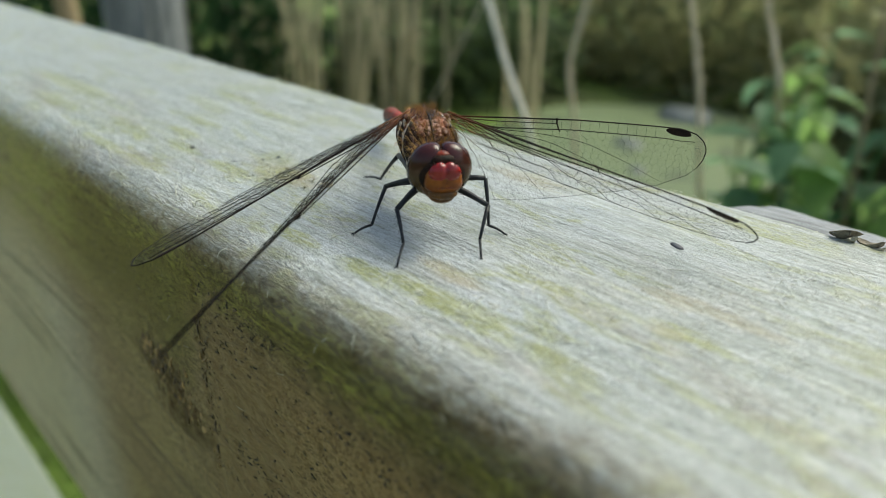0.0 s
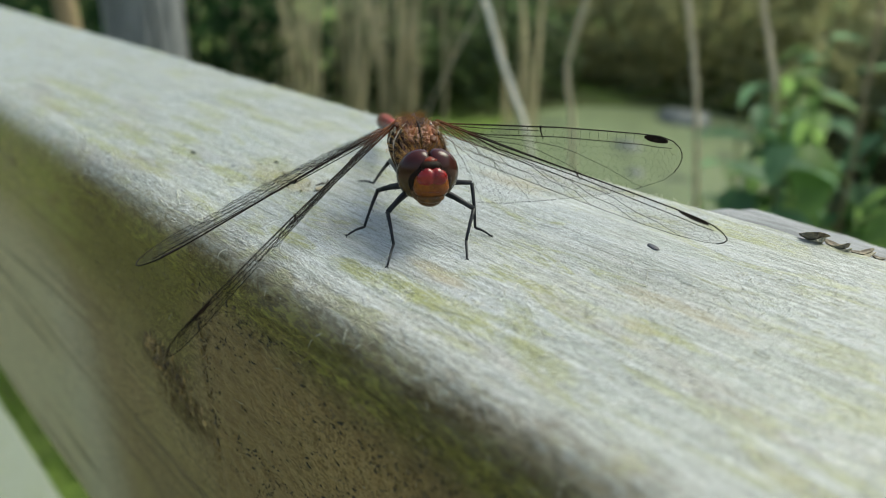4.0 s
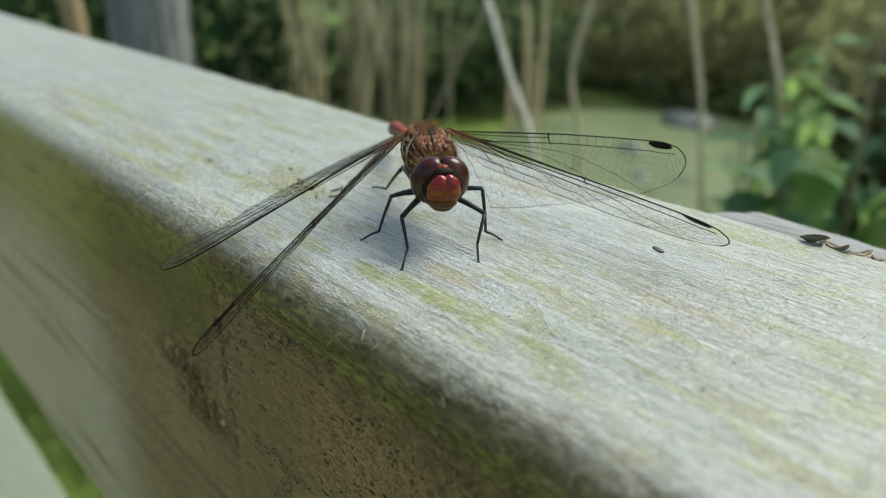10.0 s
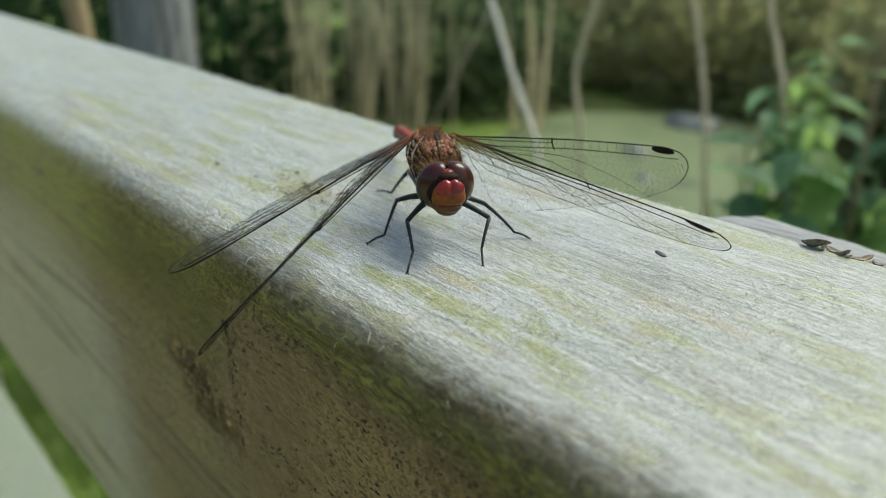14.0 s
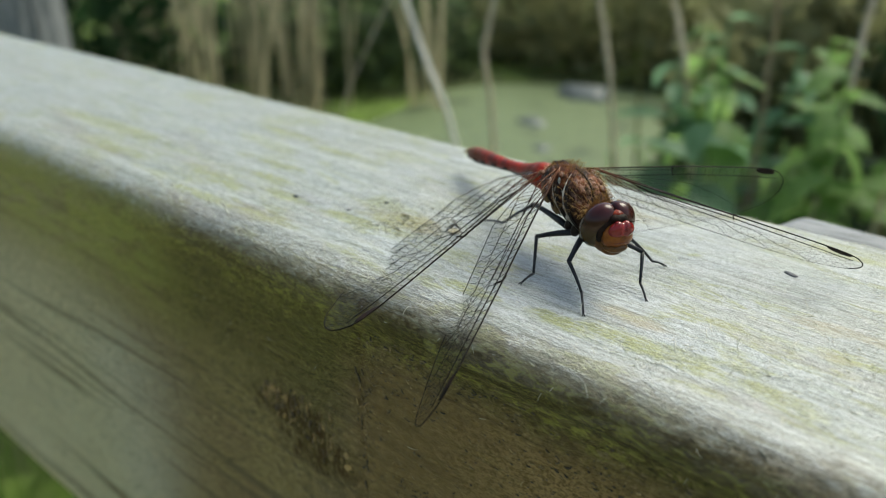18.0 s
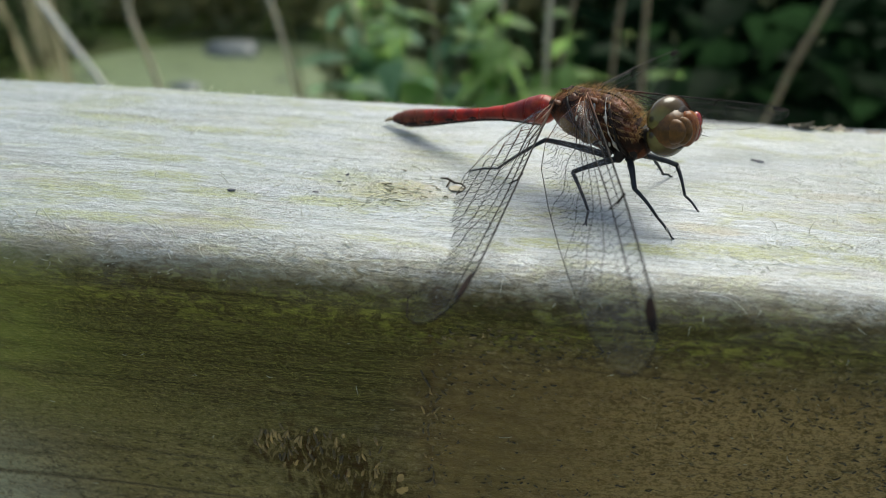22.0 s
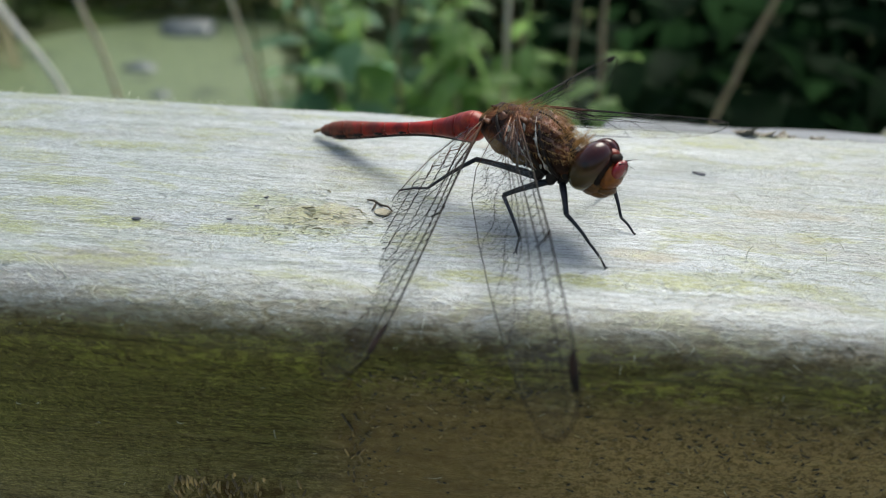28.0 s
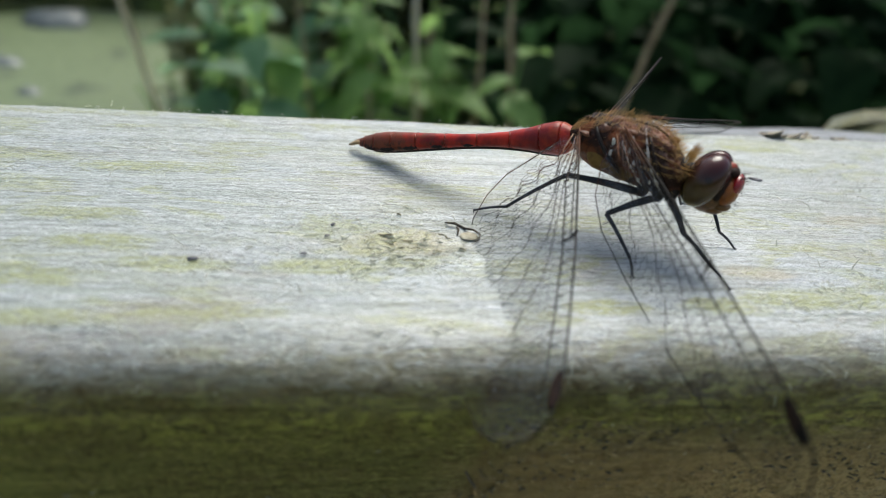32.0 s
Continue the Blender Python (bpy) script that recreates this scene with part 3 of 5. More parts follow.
# ---- ground, pond ----
def ground():
    n = Nodes("bank_soil_and_grass", 0.85, 0.2)
    a = n.noise(n.place((0.02, 0.02, 0.02)), 1.0, 4)
    b = n.noise(n.place((0.25, 0.25, 0.25)), 1.0, 4)
    c = n.mix(n.step(a, 0.4, 0.6), (0.035, 0.045, 0.014), (0.11, 0.17, 0.03))
    n.colour(n.mix(n.step(b, 0.35, 0.65, 0.0, 0.6), c, (0.05, 0.07, 0.02)))
    n.bump(b, 0.6, 2.0)
    g = Geo()
    xs = [-60000, -3000, -900, *range(-600, 601, 30), 900, 3000, 60000]
    for x in xs:
        for y in xs:
            lump = 5.0 * noise.noise((x * 0.011, y * 0.011, 0.3)) if max(abs(x), abs(y)) < 900 else 0
            far = max(0.0, (y - 0.35 * abs(x + 150) - 470) / 200)
            pond = ((x + 150) / 112) ** 2 + ((y - 335) / 138) ** 2
            z = lump + min(far, 1) * 45 if abs(x) < 2000 and abs(y) < 2000 else 0
            g.v.append((x, y, z - (14 if pond < 1.0 else 0)))
    k = len(xs)
    g.f = [(a * k + b, a * k + k + b, a * k + k + b + 1, a * k + b + 1) for a in range(k - 1) for b in range(k - 1)]
    me = g.mesh("ground")
    me.materials.append(n.m)
    tagged(new("ground", me), "damp grassy bank with dark soil sloping to a pond", "ground", kind="structure")

    w = Nodes("duckweed_water", 0.5, 0.4)
    d = w.noise(w.place((0.5, 0.5, 0.5)), 1.0, 4, 0.6)
    e = w.noise(w.place((0.035, 0.035, 0.035)), 1.0, 3, 0.5)
    c = w.mix(w.step(d, 0.35, 0.65), (0.075, 0.105, 0.044), (0.13, 0.165, 0.078))
    c = w.mix(w.step(e, 0.42, 0.3), c, (0.03, 0.045, 0.02))
    w.colour(c)
    w.bump(d, 0.5, 0.3)
    g = Geo()
    for k in range(64):
        t = 2 * math.pi * k / 64
        r = 1.0 + 0.05 * math.sin(3 * t) + 0.03 * math.sin(7 * t + 1)
        g.v.append((-150 + 112 * r * math.cos(t), 335 + 138 * r * math.sin(t), 1.0))
    g.f = [tuple(range(64))]
    me = g.mesh("water")
    me.materials.append(w.m)
    tagged(new("water", me), "still pond surface covered with pale green duckweed", "water", kind="structure")


    # unseen pale gravel on the near side, added to bounce light up
    n = Nodes("bounce_gravel", 0.9, 0.2)
    a = n.cells(n.place((0.6, 0.6, 0.6)), 1.0)
    b = n.noise(n.place((0.03, 0.03, 0.03)), 1.0, 4)
    c = n.mix(n.step(a, 0.2, 0.7), (0.52, 0.46, 0.36), (0.34, 0.29, 0.21))
    n.colour(n.mix(n.step(b, 0.4, 0.65, 0.0, 0.4), c, (0.30, 0.26, 0.17)))
    n.bump(a, 0.6, 0.8)
    g = Geo()
    xs, ys = list(range(-900, 901, 60)), [-330, -322, -250, -180, -110, -58, -50]
    for x in xs:
        for k, y in enumerate(ys):
            g.v.append((x, y + 7 * noise.noise((x * 0.01, k, 4)), -8 if k in (0, 6) else 6.5 + 0.5 * noise.noise((x * 0.02, y * 0.02, 8))))
    k = len(ys)
    g.f = [(a * k + b, a * k + k + b, a * k + k + b + 1, a * k + b + 1) for a in range(len(xs) - 1) for b in range(k - 1)]
    me = g.mesh("path")
    me.materials.append(n.m)
    tagged(new("path", me), "unseen pale gravel strip added to bounce light onto the rail", "path", kind="structure")


# ---- the fence ----
def rail_profile(front=-1.62, back=3.05, deep=9.2, r=0.42, rb=0.22, fine=True):
    """The outline across the rail, from the foot of the front face over the top to the back."""
    s = []
    step = 0.075 if fine else 0.8
    k = int((deep - 3.4) / (0.2 if fine else 1.5))
    s += [(front, -deep + (deep - 3.4) * j / k) for j in range(k)]
    k = int((3.4 - r) / step)
    s += [(front, -3.4 + (3.4 - r) * j / k) for j in range(k)]
    s += [(front + r - r * math.cos(a), -r + r * math.sin(a)) for a in (math.pi / 2 * j / 12 for j in range(12))]
    k = int((back - rb - front - r) / step)
    s += [(front + r + (back - rb - front - r) * j / k, 0.0) for j in range(k)]
    s += [(back - rb + rb * math.sin(a), -rb + rb * math.cos(a)) for a in (math.pi / 2 * j / 6 for j in range(7))]
    s += [(back, -1.2), (back, -4.0), (back, -deep)]
    return s


def rail_mesh(name, x0, x1, seed, fine=True):
    prof = rail_profile(fine=fine)
    xs = [x0]
    while xs[-1] < x1:
        x = xs[-1]
        far = max(0, -5 - x, x - 7)
        xs.append(x + (min(6.0, 0.06 + 0.02 * far + 0.003 * far * far) if fine else 6.0))
    g = Geo()
    rings = []
    n = len(prof)
    for x in xs:
        ring = []
        for k, (y, z) in enumerate(prof):
            a, b = prof[max(k - 1, 0)], prof[min(k + 1, n - 1)]
            ny, nz = a[1] - b[1], b[0] - a[0]
            q = math.hypot(ny, nz)
            ny, nz = ny / q, nz / q
            d = 0.035 * noise.noise((x * 0.30, y * 0.8, z * 0.8 + seed))
            if fine and -14 < x < 9 and z > -4.5:
                d += 0.016 * noise.noise((x * 0.55, y * 5.5 + 7, z * 5.5 + seed))
                d += 0.008 * noise.noise((x * 3.0, y * 13, z * 13 + 4))
                rough = max(0.0, 1 - math.hypot((x + 0.95) / 0.75, (y - 0.0) / 0.5)) if z > -0.1 else 0.0
                rough = max(rough, 1 - math.hypot((x + 1.5) / 1.2, (z + 2.5) / 0.6)) if y < -1.6 else rough
                if y < -1.6 and z < -0.5:
                    d += max(0.0, min(1.0, (x + 0.55) / 0.3)) * 0.030 * noise.noise((x * 4.5, 2, z * 9)) - 0.02 * max(0.0, 1 - abs(x + 0.5 + 0.06 * noise.noise((0, 0, z * 3))) / 0.12)
                d += rough * 0.07 * noise.noise((x * 9, y * 9, z * 9))
            y2, z2 = y + ny * d, z + nz * d
            ring.append((x, y2, z2))
        rings.append(ring)
    g.loft(rings)
    return g


def curl(start, way, up, length, bend, k=6):
    """A small curved fibre."""
    p, w, u = Vector(start), Vector(way).normalized(), Vector(up).normalized()
    pts = [p.copy()]
    for j in range(k):
        w = (w + u * bend / k).normalized()
        p = p + w * length / k
        pts.append(p.copy())
    return pts


def fence():
    f = thing("fence", pose(0, 0, TOP), "weathered grey-green timber post and rail fence", "fence")
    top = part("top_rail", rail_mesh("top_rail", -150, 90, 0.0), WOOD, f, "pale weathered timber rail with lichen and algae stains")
    lower = part("lower_rail", rail_mesh("lower_rail", -150, 90, 31.0, fine=False), WOOD_PLAIN, f, at=cm(0, 0, -37.3))
    for x in (-128, 13.75):
        g = Geo()
        rings = []
        for z in (-108, -60, -20, -6, -2.6, -2.2, -2.0):
            r = 3.6 if z < -2.5 else (3.5 if z < -2.1 else 3.0)
            ring = []
            for sx, sy in ((-1, -1), (1, -1), (1, 1), (-1, 1)):
                for ex, ey in ((0.86, 1.0), (1.0, 0.86)) if sx * sy > 0 else ((1.0, 0.86), (0.86, 1.0)):
                    tilt = 0.46 * sx * ex * r if z > -6.1 else 0
                    ring.append((sx * ex * r, sy * ey * r, z + tilt + 0.1))
            rings.append(ring)
        g.loft(rings)
        part("post", g, WOOD_PLAIN, f, "mossy square timber post with a sloped weathered top", at=cm(x, 6.85, 1.35), smooth=False)

    # the waney back edge: a grey weathered shelf below the top, from where the board still has its round
    g, rings = Geo(), []
    for x in [1.95 + 0.08 * k for k in range(36)] + [4.85 + 0.3 * k for k in range(17)]:
        u = max(0.0, min(1.0, (x - 1.95) / 0.85))
        reach = 2.25 * (u * u * (3 - 2 * u)) * (1 + 0.05 * noise.noise((x * 0.9, 3, 1))) + 0.04
        drop = lambda v: -0.12 - 0.52 * v - 0.08 * v * v + 0.05 * noise.noise((x * 0.7, v * 6, 5)) + 0.022 * noise.noise((x * 2.2, v * 26, 2))
        ring = [(x, 3.0 + reach * v, drop(v)) for v in (k / 22 for k in range(23))]
        ring += [(x, 3.0 + reach * 1.015, drop(1) - 0.12), (x, 3.0 + reach * 0.98, drop(1) - 0.5), (x, 3.0 + reach * 0.3, -1.9), (x, 2.98, -2.0)]
        rings.append(ring)
    g.loft(rings)
    part("waney_edge", g, GREY_WANE, top, "silver-grey weathered waney edge behind a dark crack")
    # raised knots
    g = Geo()
    for j in range(120):
        a = random.uniform(-2.3, -0.95)
        z = -2.42 + (a + 1.5) * -0.22 + random.gauss(0, 0.17) * (1.2 - 0.6 * abs(a + 1.6))
        k = random.uniform(0.5, 1.0)
        g.tube(curl((a, -1.625, z), (random.uniform(-0.5, 0.6), -0.5, 1), (random.uniform(-0.4, 0.4), 1, 0.2), random.uniform(0.08, 0.26), 1.4), [k * q for q in (0.012, 0.018, 0.022, 0.020, 0.016, 0.010, 0.004)], 5)
    for j in range(40):
        z = random.uniform(-3.1, -0.9)
        g.tube(curl((-0.5 + random.gauss(0, 0.06), -1.625, z), (random.uniform(-0.6, 0.6), -0.3, random.choice((-1, 1))), (random.uniform(-1, 1), 0.8, 0), random.uniform(0.05, 0.18), 1.6), [0.007, 0.011, 0.012, 0.011, 0.009, 0.006, 0.003], 4)
    g.blob((-0.78, -1.6, -2.62), (0.17, 0.035, 0.24), 12, 8, lambda u, q: q * (1 + 0.35 * noise.noise(q * 14)))
    part("knot", g, splintered("front_knot_wood", (0.035, 0.024, 0.007), (0.38, 0.265, 0.09)), top, "brown torn knot on the face of the rail")
    g = Geo()
    for j in range(45):
        x, y = random.gauss(-1.0, 0.34), random.gauss(0.03, 0.2)
        g.tube(curl((x, y, -0.015), (1, random.uniform(-0.6, 0.6), 0.35), (random.uniform(-1, 1), 0.3, -0.8), random.uniform(0.05, 0.17), 1.6), [0.004, 0.006, 0.007, 0.007, 0.006, 0.004, 0.002], 4)
    part("knot", g, FIBRE, top, "pale torn fibres round a knot on the rail's top")
    g = Geo()
    g.tube([(-0.66, 0.30, 0.005), (-0.58, 0.24, 0.03), (-0.50, 0.17, 0.02), (-0.42, 0.12, 0.035), (-0.37, 0.04, 0.03), (-0.40, -0.03, 0.015), (-0.46, -0.06, 0.0)], [0.008, 0.014, 0.012, 0.010, 0.009, 0.008, 0.004], 6)
    g.tube([(-0.56, 0.22, 0.0), (-0.555, 0.14, 0.03), (-0.575, 0.06, 0.012)], [0.012, 0.012, 0.006], 6)
    part("splinter", g, PIT_DARK, top, "dark curled splinter at the knot")
    g = Geo()
    g.blob((-0.47, 0.06, 0.0), (0.085, 0.075, 0.016), 12, 6)
    part("knot_core", g, KNOT, top, "tan bare knot core")
    for x, y, l, w in ((-1.03, -0.04, 0.12, 0.04), (-0.78, -0.20, 0.08, 0.035), (-1.22, 0.06, 0.14, 0.04)):
        g = Geo()
        g.blob((0, 0, 0), (l * 0.5, w * 0.4, 0.004), 10, 6, lambda u, q: q * (1 + 0.7 * noise.noise(q * 16 + Vector((x * 9, y * 7, 0)))))
        part("knot_pit", g, PIT, top, at=cm(x, y, 0.0, 0, 0, random.uniform(-30, 30)))
    # short wavering cracks in the torn grain
    for j in range(9):
        x, y = random.gauss(-1.0, 0.38), random.gauss(-0.05, 0.2)
        a, long = random.uniform(-0.9, 0.9), random.uniform(0.05, 0.16)
        g = Geo()
        us = np.linspace(-0.5, 0.5, 7)
        g.tube([(long * u * math.cos(a) + 0.012 * math.sin(9 * u + j), long * u * math.sin(a) + 0.014 * math.cos(11 * u + j), 0) for u in us], [0.0075 * (1 - 3.2 * u * u) * random.uniform(0.6, 1.2) for u in us], 5)
        part("crack", g, PIT, top, "dark crack in the torn grain", at=cm(x, y, 0.004))
    # small dark specks stuck to the wood
    for x, y, l, turn, high in ((3.06, 1.50, 0.085, -25, 0.018), (-2.75, -0.39, 0.045, 10, 0.012), (-1.68, 0.22, 0.028, 60, 0.01), (-1.9, -0.28, 0.035, 0, 0.007), (-1.72, 0.02, 0.03, 20, 0.006)):
        g = Geo()
        g.blob((0, 0, 0), (l, l * 0.48, high), 10, 6, lambda u, q: q * (1 + 0.3 * noise.noise(q * 20 + Vector((x, y, 0)))))
        part("speck", g, SPECK, top, at=cm(x, y, high * 0.4, 0, 0, turn))
    g = Geo()
    g.blob((0, 0, 0), (0.035, 0.016, 0.04), 10, 6)
    part("speck", g, SPECK, top, at=cm(0.06, -1.57, -0.47))
    # bark flakes along the waney far edge
    for x, y, l, w, turn, tip in ((4.10, 2.96, 0.34, 0.26, -60, 24), (4.34, 2.94, 0.30, 0.13, -35, 16), (4.56, 2.96, 0.22, 0.09, 40, 10), (4.72, 2.95, 0.12, 0.06, -10, 6), (5.05, 2.94, 0.18, 0.09, -20, 8)):
        for turned, width, colour in ((0, 1.0, BARK), (14, 0.55, KNOT)):      # dark outer bark, pale torn lip
            g = Geo()
            g.blob((0, 0, 0), (l * 0.5 * (1 if not turned else 0.8), w * 0.5 * width, 0.02), 12, 8, lambda u, q: q * (1 + 0.45 * noise.noise(q * 25 + Vector((x, y, turned)))) + Vector((0, 0, 0.9 * q.x * q.x / l + 0.8 * q.y * q.y / w)))
            part("bark_flake", g, colour, top, at=cm(x + 0.05 * (turned > 0), y - 0.06 * (turned > 0), -0.01, 0, -tip, turn + turned), smooth=False)
    # gritty nubs and torn fibres on the brown stretch of the face
    g = Geo()
    for j in range(2200):
        x, z = random.uniform(-0.5, 5.5), -0.55 - 2.6 * random.random() ** 1.3
        if noise.noise((x * 0.9, z * 2.4, 3)) + random.uniform(-0.5, 0.5) < -0.1:
            continue
        g.tube(curl((x, -1.63, z), (random.uniform(0.3, 1) * random.choice((-1, 1)), -0.35, random.uniform(-0.35, 0.35)), (random.uniform(-1, 1), 1, random.uniform(-0.6, 0.6)), random.uniform(0.02, 0.09), 2.0, 4), [0.004, 0.0075, 0.008, 0.006, 0.002], 4)
    tagged(part("face_grit", g, splintered("torn_face_fibre", (0.012, 0.008, 0.003), (0.44, 0.33, 0.13)), top, "gritty torn brown fibres on the rail's face"), kind="stuff")
    # loose wood fibres
    g = Geo()
    for j in range(7500):
        kind = random.random()
        if kind < 0.08:          # along the rounded edge
            x = random.uniform(-8, 7)
            a = random.uniform(0.15, 1.5)
            at = Vector((x, -1.2 - 0.42 * math.cos(a), -0.42 + 0.42 * math.sin(a)))
            out = Vector((0, -math.cos(a), math.sin(a)))
        elif kind < 0.22:        # the woolly patch before the insect
            at, out = Vector((random.gauss(2.1, 0.7), random.gauss(-0.55, 0.35), 0)), Vector((0, 0, 1))
        elif kind < 0.28:
            at, out = Vector((random.gauss(-1.1, 0.6), random.gauss(-0.1, 0.35), 0)), Vector((0, 0, 1))
        elif kind < 0.985:
            at, out = Vector((random.uniform(-9, 7.5), random.uniform(-1.2, 3.0), 0)), Vector((0, 0, 1))
        else:
            at, out = Vector((random.uniform(-6, 6), -1.62, random.uniform(-3.5, -0.5))), Vector((0, -1, 0))
        along = Vector((random.uniform(-1, 1), random.uniform(-0.5, 0.5), random.uniform(-0.3, 0.3)))
        if kind < 0.05 and a > 0.75 and at.x < 0.2:
            g.tube(curl(at - out * 0.01, Vector((random.uniform(-0.5, 0.5), 0, random.uniform(-0.6, 0.8))) + out * 0.5, -out + Vector((random.uniform(-1, 1), 0, random.uniform(-1, 1))), random.uniform(0.07, 0.19), random.uniform(1.5, 3.5), 6), [0.0025, 0.004, 0.0042, 0.004, 0.0036, 0.003, 0.001], 4)
            continue
        length = random.uniform(0.03, 0.10) if random.random() < 0.94 else random.uniform(0.12, 0.26)
        g.tube(curl(at - out * 0.004, along + out * random.uniform(0.0, 0.09), -out + Vector((random.uniform(-1, 1), random.uniform(-1, 1), 0)), length, random.uniform(0.6, 2.6), 4), [0.0024, 0.0036, 0.0036, 0.003, 0.001], 3)
    tagged(part("fibre_fuzz", g, FIBRE, top, "fine pale wood fibres raised from the surface"), kind="stuff")


# ---- the dragonfly; x ahead, y to its left, z up, in centimetres ----
FORE = [(1, -.09), (.996, -.115), (.982, -.14), (.95, -.163), (.85, -.19), (.72, -.208), (.55, -.222), (.38, -.225), (.22, -.21), (.11, -.18), (.04, -.11), (0, -.03)]
HIND = [(1, -.092), (.996, -.122), (.982, -.152), (.95, -.185), (.85, -.232), (.7, -.268), (.5, -.302), (.32, -.326), (.18, -.334), (.07, -.312), (.01, -.25), (0, -.06)]
LEAD = [(0, 0), (.25, .008), (.5, .012), (.7, .006), (.84, 0), (.91, -.009), (.95, -.022), (.98, -.046), (.995, -.07), (1, -.09)]


def along(curve, s):
    """Height of a curve of (s, height), sorted or not, at s."""
    pts = sorted(curve)
    return float(np.interp(s, [p[0] for p in pts], [p[1] for p in pts]))


def wing(name, body, base, rows, length, chord, trail, nodus, twist, label):
    lead = lambda s: along(LEAD, s) * chord
    tail = lambda s: along(trail, s) * chord
    wavy = lambda s, c: 0.012 * math.sin(c * 90) * (1 - s) + 0.03 * s * s * c + c * math.tan(radians(twist) * (s - 0.6))
    spot = lambda s, c: (length * s, length * c, length * wavy(s, c))
    g = Geo()
    cols, deep = 44, 10
    for i in range(cols + 1):
        s = i / cols
        a, b = lead(s), min(tail(s), lead(s) - 0.001)
        for j in range(deep + 1):
            g.v.append(spot(s, a + (b - a) * j / deep))
    g.f = [(i * (deep + 1) + j, (i + 1) * (deep + 1) + j, (i + 1) * (deep + 1) + j + 1, i * (deep + 1) + j + 1) for i in range(cols) for j in range(deep)]
    w = part(name, g, MEMBRANE, body, label)
    walk(w, [(t, cm(*base, rx, ry, rz)) for t, rx, ry, rz in rows])

    # net of veins: long veins near the front, staggered cells behind
    strong, fine_net, amber = [], Geo(), Geo()
    stout = 0.92 if base[1] < 0 else 0.8
    thin = 0.0021 if base[1] < 0 else 0.0011
    main = lambda pts, radii, n: strong.append(Geo().tube(pts, [stout * q for q in radii], n))
    rim = [spot(s, lead(s)) for s in np.linspace(0, 0.94, 40)] + [spot(s, c * chord) for s, c in LEAD[-4:] + trail[1:3]]
    main(rim, [0.0105 - 0.0035 * k / len(rim) for k in range(len(rim))], 6)
    fine_net.tube([spot(s, c * chord) for s, c in trail], 2.0 * thin, 4)
    gap = 0.022
    for k, r in ((1, 0.007), (2, 0.008)):
        hi = nodus if k == 1 else 0.95
        ss = np.linspace(0.0, hi, 36)
        main([spot(s, lead(s) - gap * k * min(1, 0.35 + 3 * s) * (1 if s < 0.9 else (1.0 - (s - 0.9) * 6))) for s in ss], [r * (1 - 0.45 * s) for s in ss], 5)
    # nodus and bracing cross veins
    main([spot(nodus - 0.004, lead(nodus) + 0.004), spot(nodus, lead(nodus) - gap), spot(nodus + 0.012, lead(nodus) - 2.3 * gap)], [0.014, 0.011, 0.006], 5)
    for s in [0.06 + 0.035 * k for k in range(22)]:
        if s < 0.93 and abs(s - nodus) > 0.015:
            fine_net.tube([spot(s, lead(s)), spot(s + 0.004, lead(s) - 2 * gap * min(1, 0.35 + 3 * s))], 1.4 * thin, 3)
    # arching main veins that run out at the hind margin
    ends = (0.22, 0.42, 0.6, 0.74, 0.87)
    for k, e in enumerate(ends):
        pts = []
        for u in np.linspace(0, 1, 22):
            s = 0.03 + (e - 0.03) * u
            c0 = lead(s) - gap * (2.2 + 0.5 * (4 - k))* min(1, 0.3 + 3 * s)
            pts.append(spot(s, c0 + (tail(s) - c0) * u ** (1.6 + 0.5 * k)))
        main(pts, [0.0048 - 0.0026 * u / 21 for u in range(22)], 4)
    # cells
    cell = 0.075 / length
    row = 0
    c_off = 2 * gap
    while c_off < 0.34 * chord:
        h = cell * (0.82 + 0.14 * min(row, 4)) * (1.15 if row < 2 else 0.85)
        s, col = 0.05 + (0.5 if row % 2 else 0) * cell, 0
        while s < 0.985:
            c1 = lead(s) - c_off * min(1, 0.3 + 2.2 * s)
            c2 = lead(s) - (c_off + h) * min(1, 0.3 + 2.2 * s)
            s2 = s + cell * random.uniform(0.9, 1.1)
            if c2 > tail(s) and s2 < 0.99 and c1 > tail(s2):
                z = 0.22 * h
                fine_net.tube([spot(s, c1 - z), spot(s + random.uniform(-0.1, 0.1) * cell, c2 + z)], thin, 3, False)
                m = (s + s2) / 2
                fine_net.tube([spot(s, c1 - z), spot(m, lead(m) - c_off * min(1, 0.3 + 2.2 * m) + z), spot(s2, lead(s2) - c_off * min(1, 0.3 + 2.2 * s2) - z)], thin, 3, False)
            s = s2
        c_off += h
        row += 1
    for g in strong:
        part("vein", g, VEIN, w)
    tagged(part("vein_net", fine_net, VEIN, w, "fine dark net of cross veins"), kind="stuff")
    for k in range(4):
        amber.tube([spot(s, lead(s) - (k * gap * 1.3 + 0.004) * min(1, 0.35 + 3 * s)) for s in np.linspace(-0.02, 0.13 - 0.015 * k, 9)], [0.0056 - 0.0004 * j for j in range(9)], 5)
    part("wing_root", amber, AMBER, w, "amber wing root")
    g = Geo()
    rings = []
    for s in np.linspace(0.835, 0.93, 9):
        q = 1 - abs((s - 0.8825) / 0.0475) ** 3 * 0.75
        mid, half = lead(s) - gap * 0.5, gap * 0.72 * q
        rings.append([spot(s, mid + half * math.cos(a)) for a in (2 * math.pi * j / 8 for j in range(8))])
        rings[-1] = [(x, y, z + 0.007 * q * math.sin(2 * math.pi * j / 8)) for j, (x, y, z) in enumerate(rings[-1])]
    part("pterostigma", g.loft(rings), STIGMA, w, "dark reddish-black wing spot")
    return w


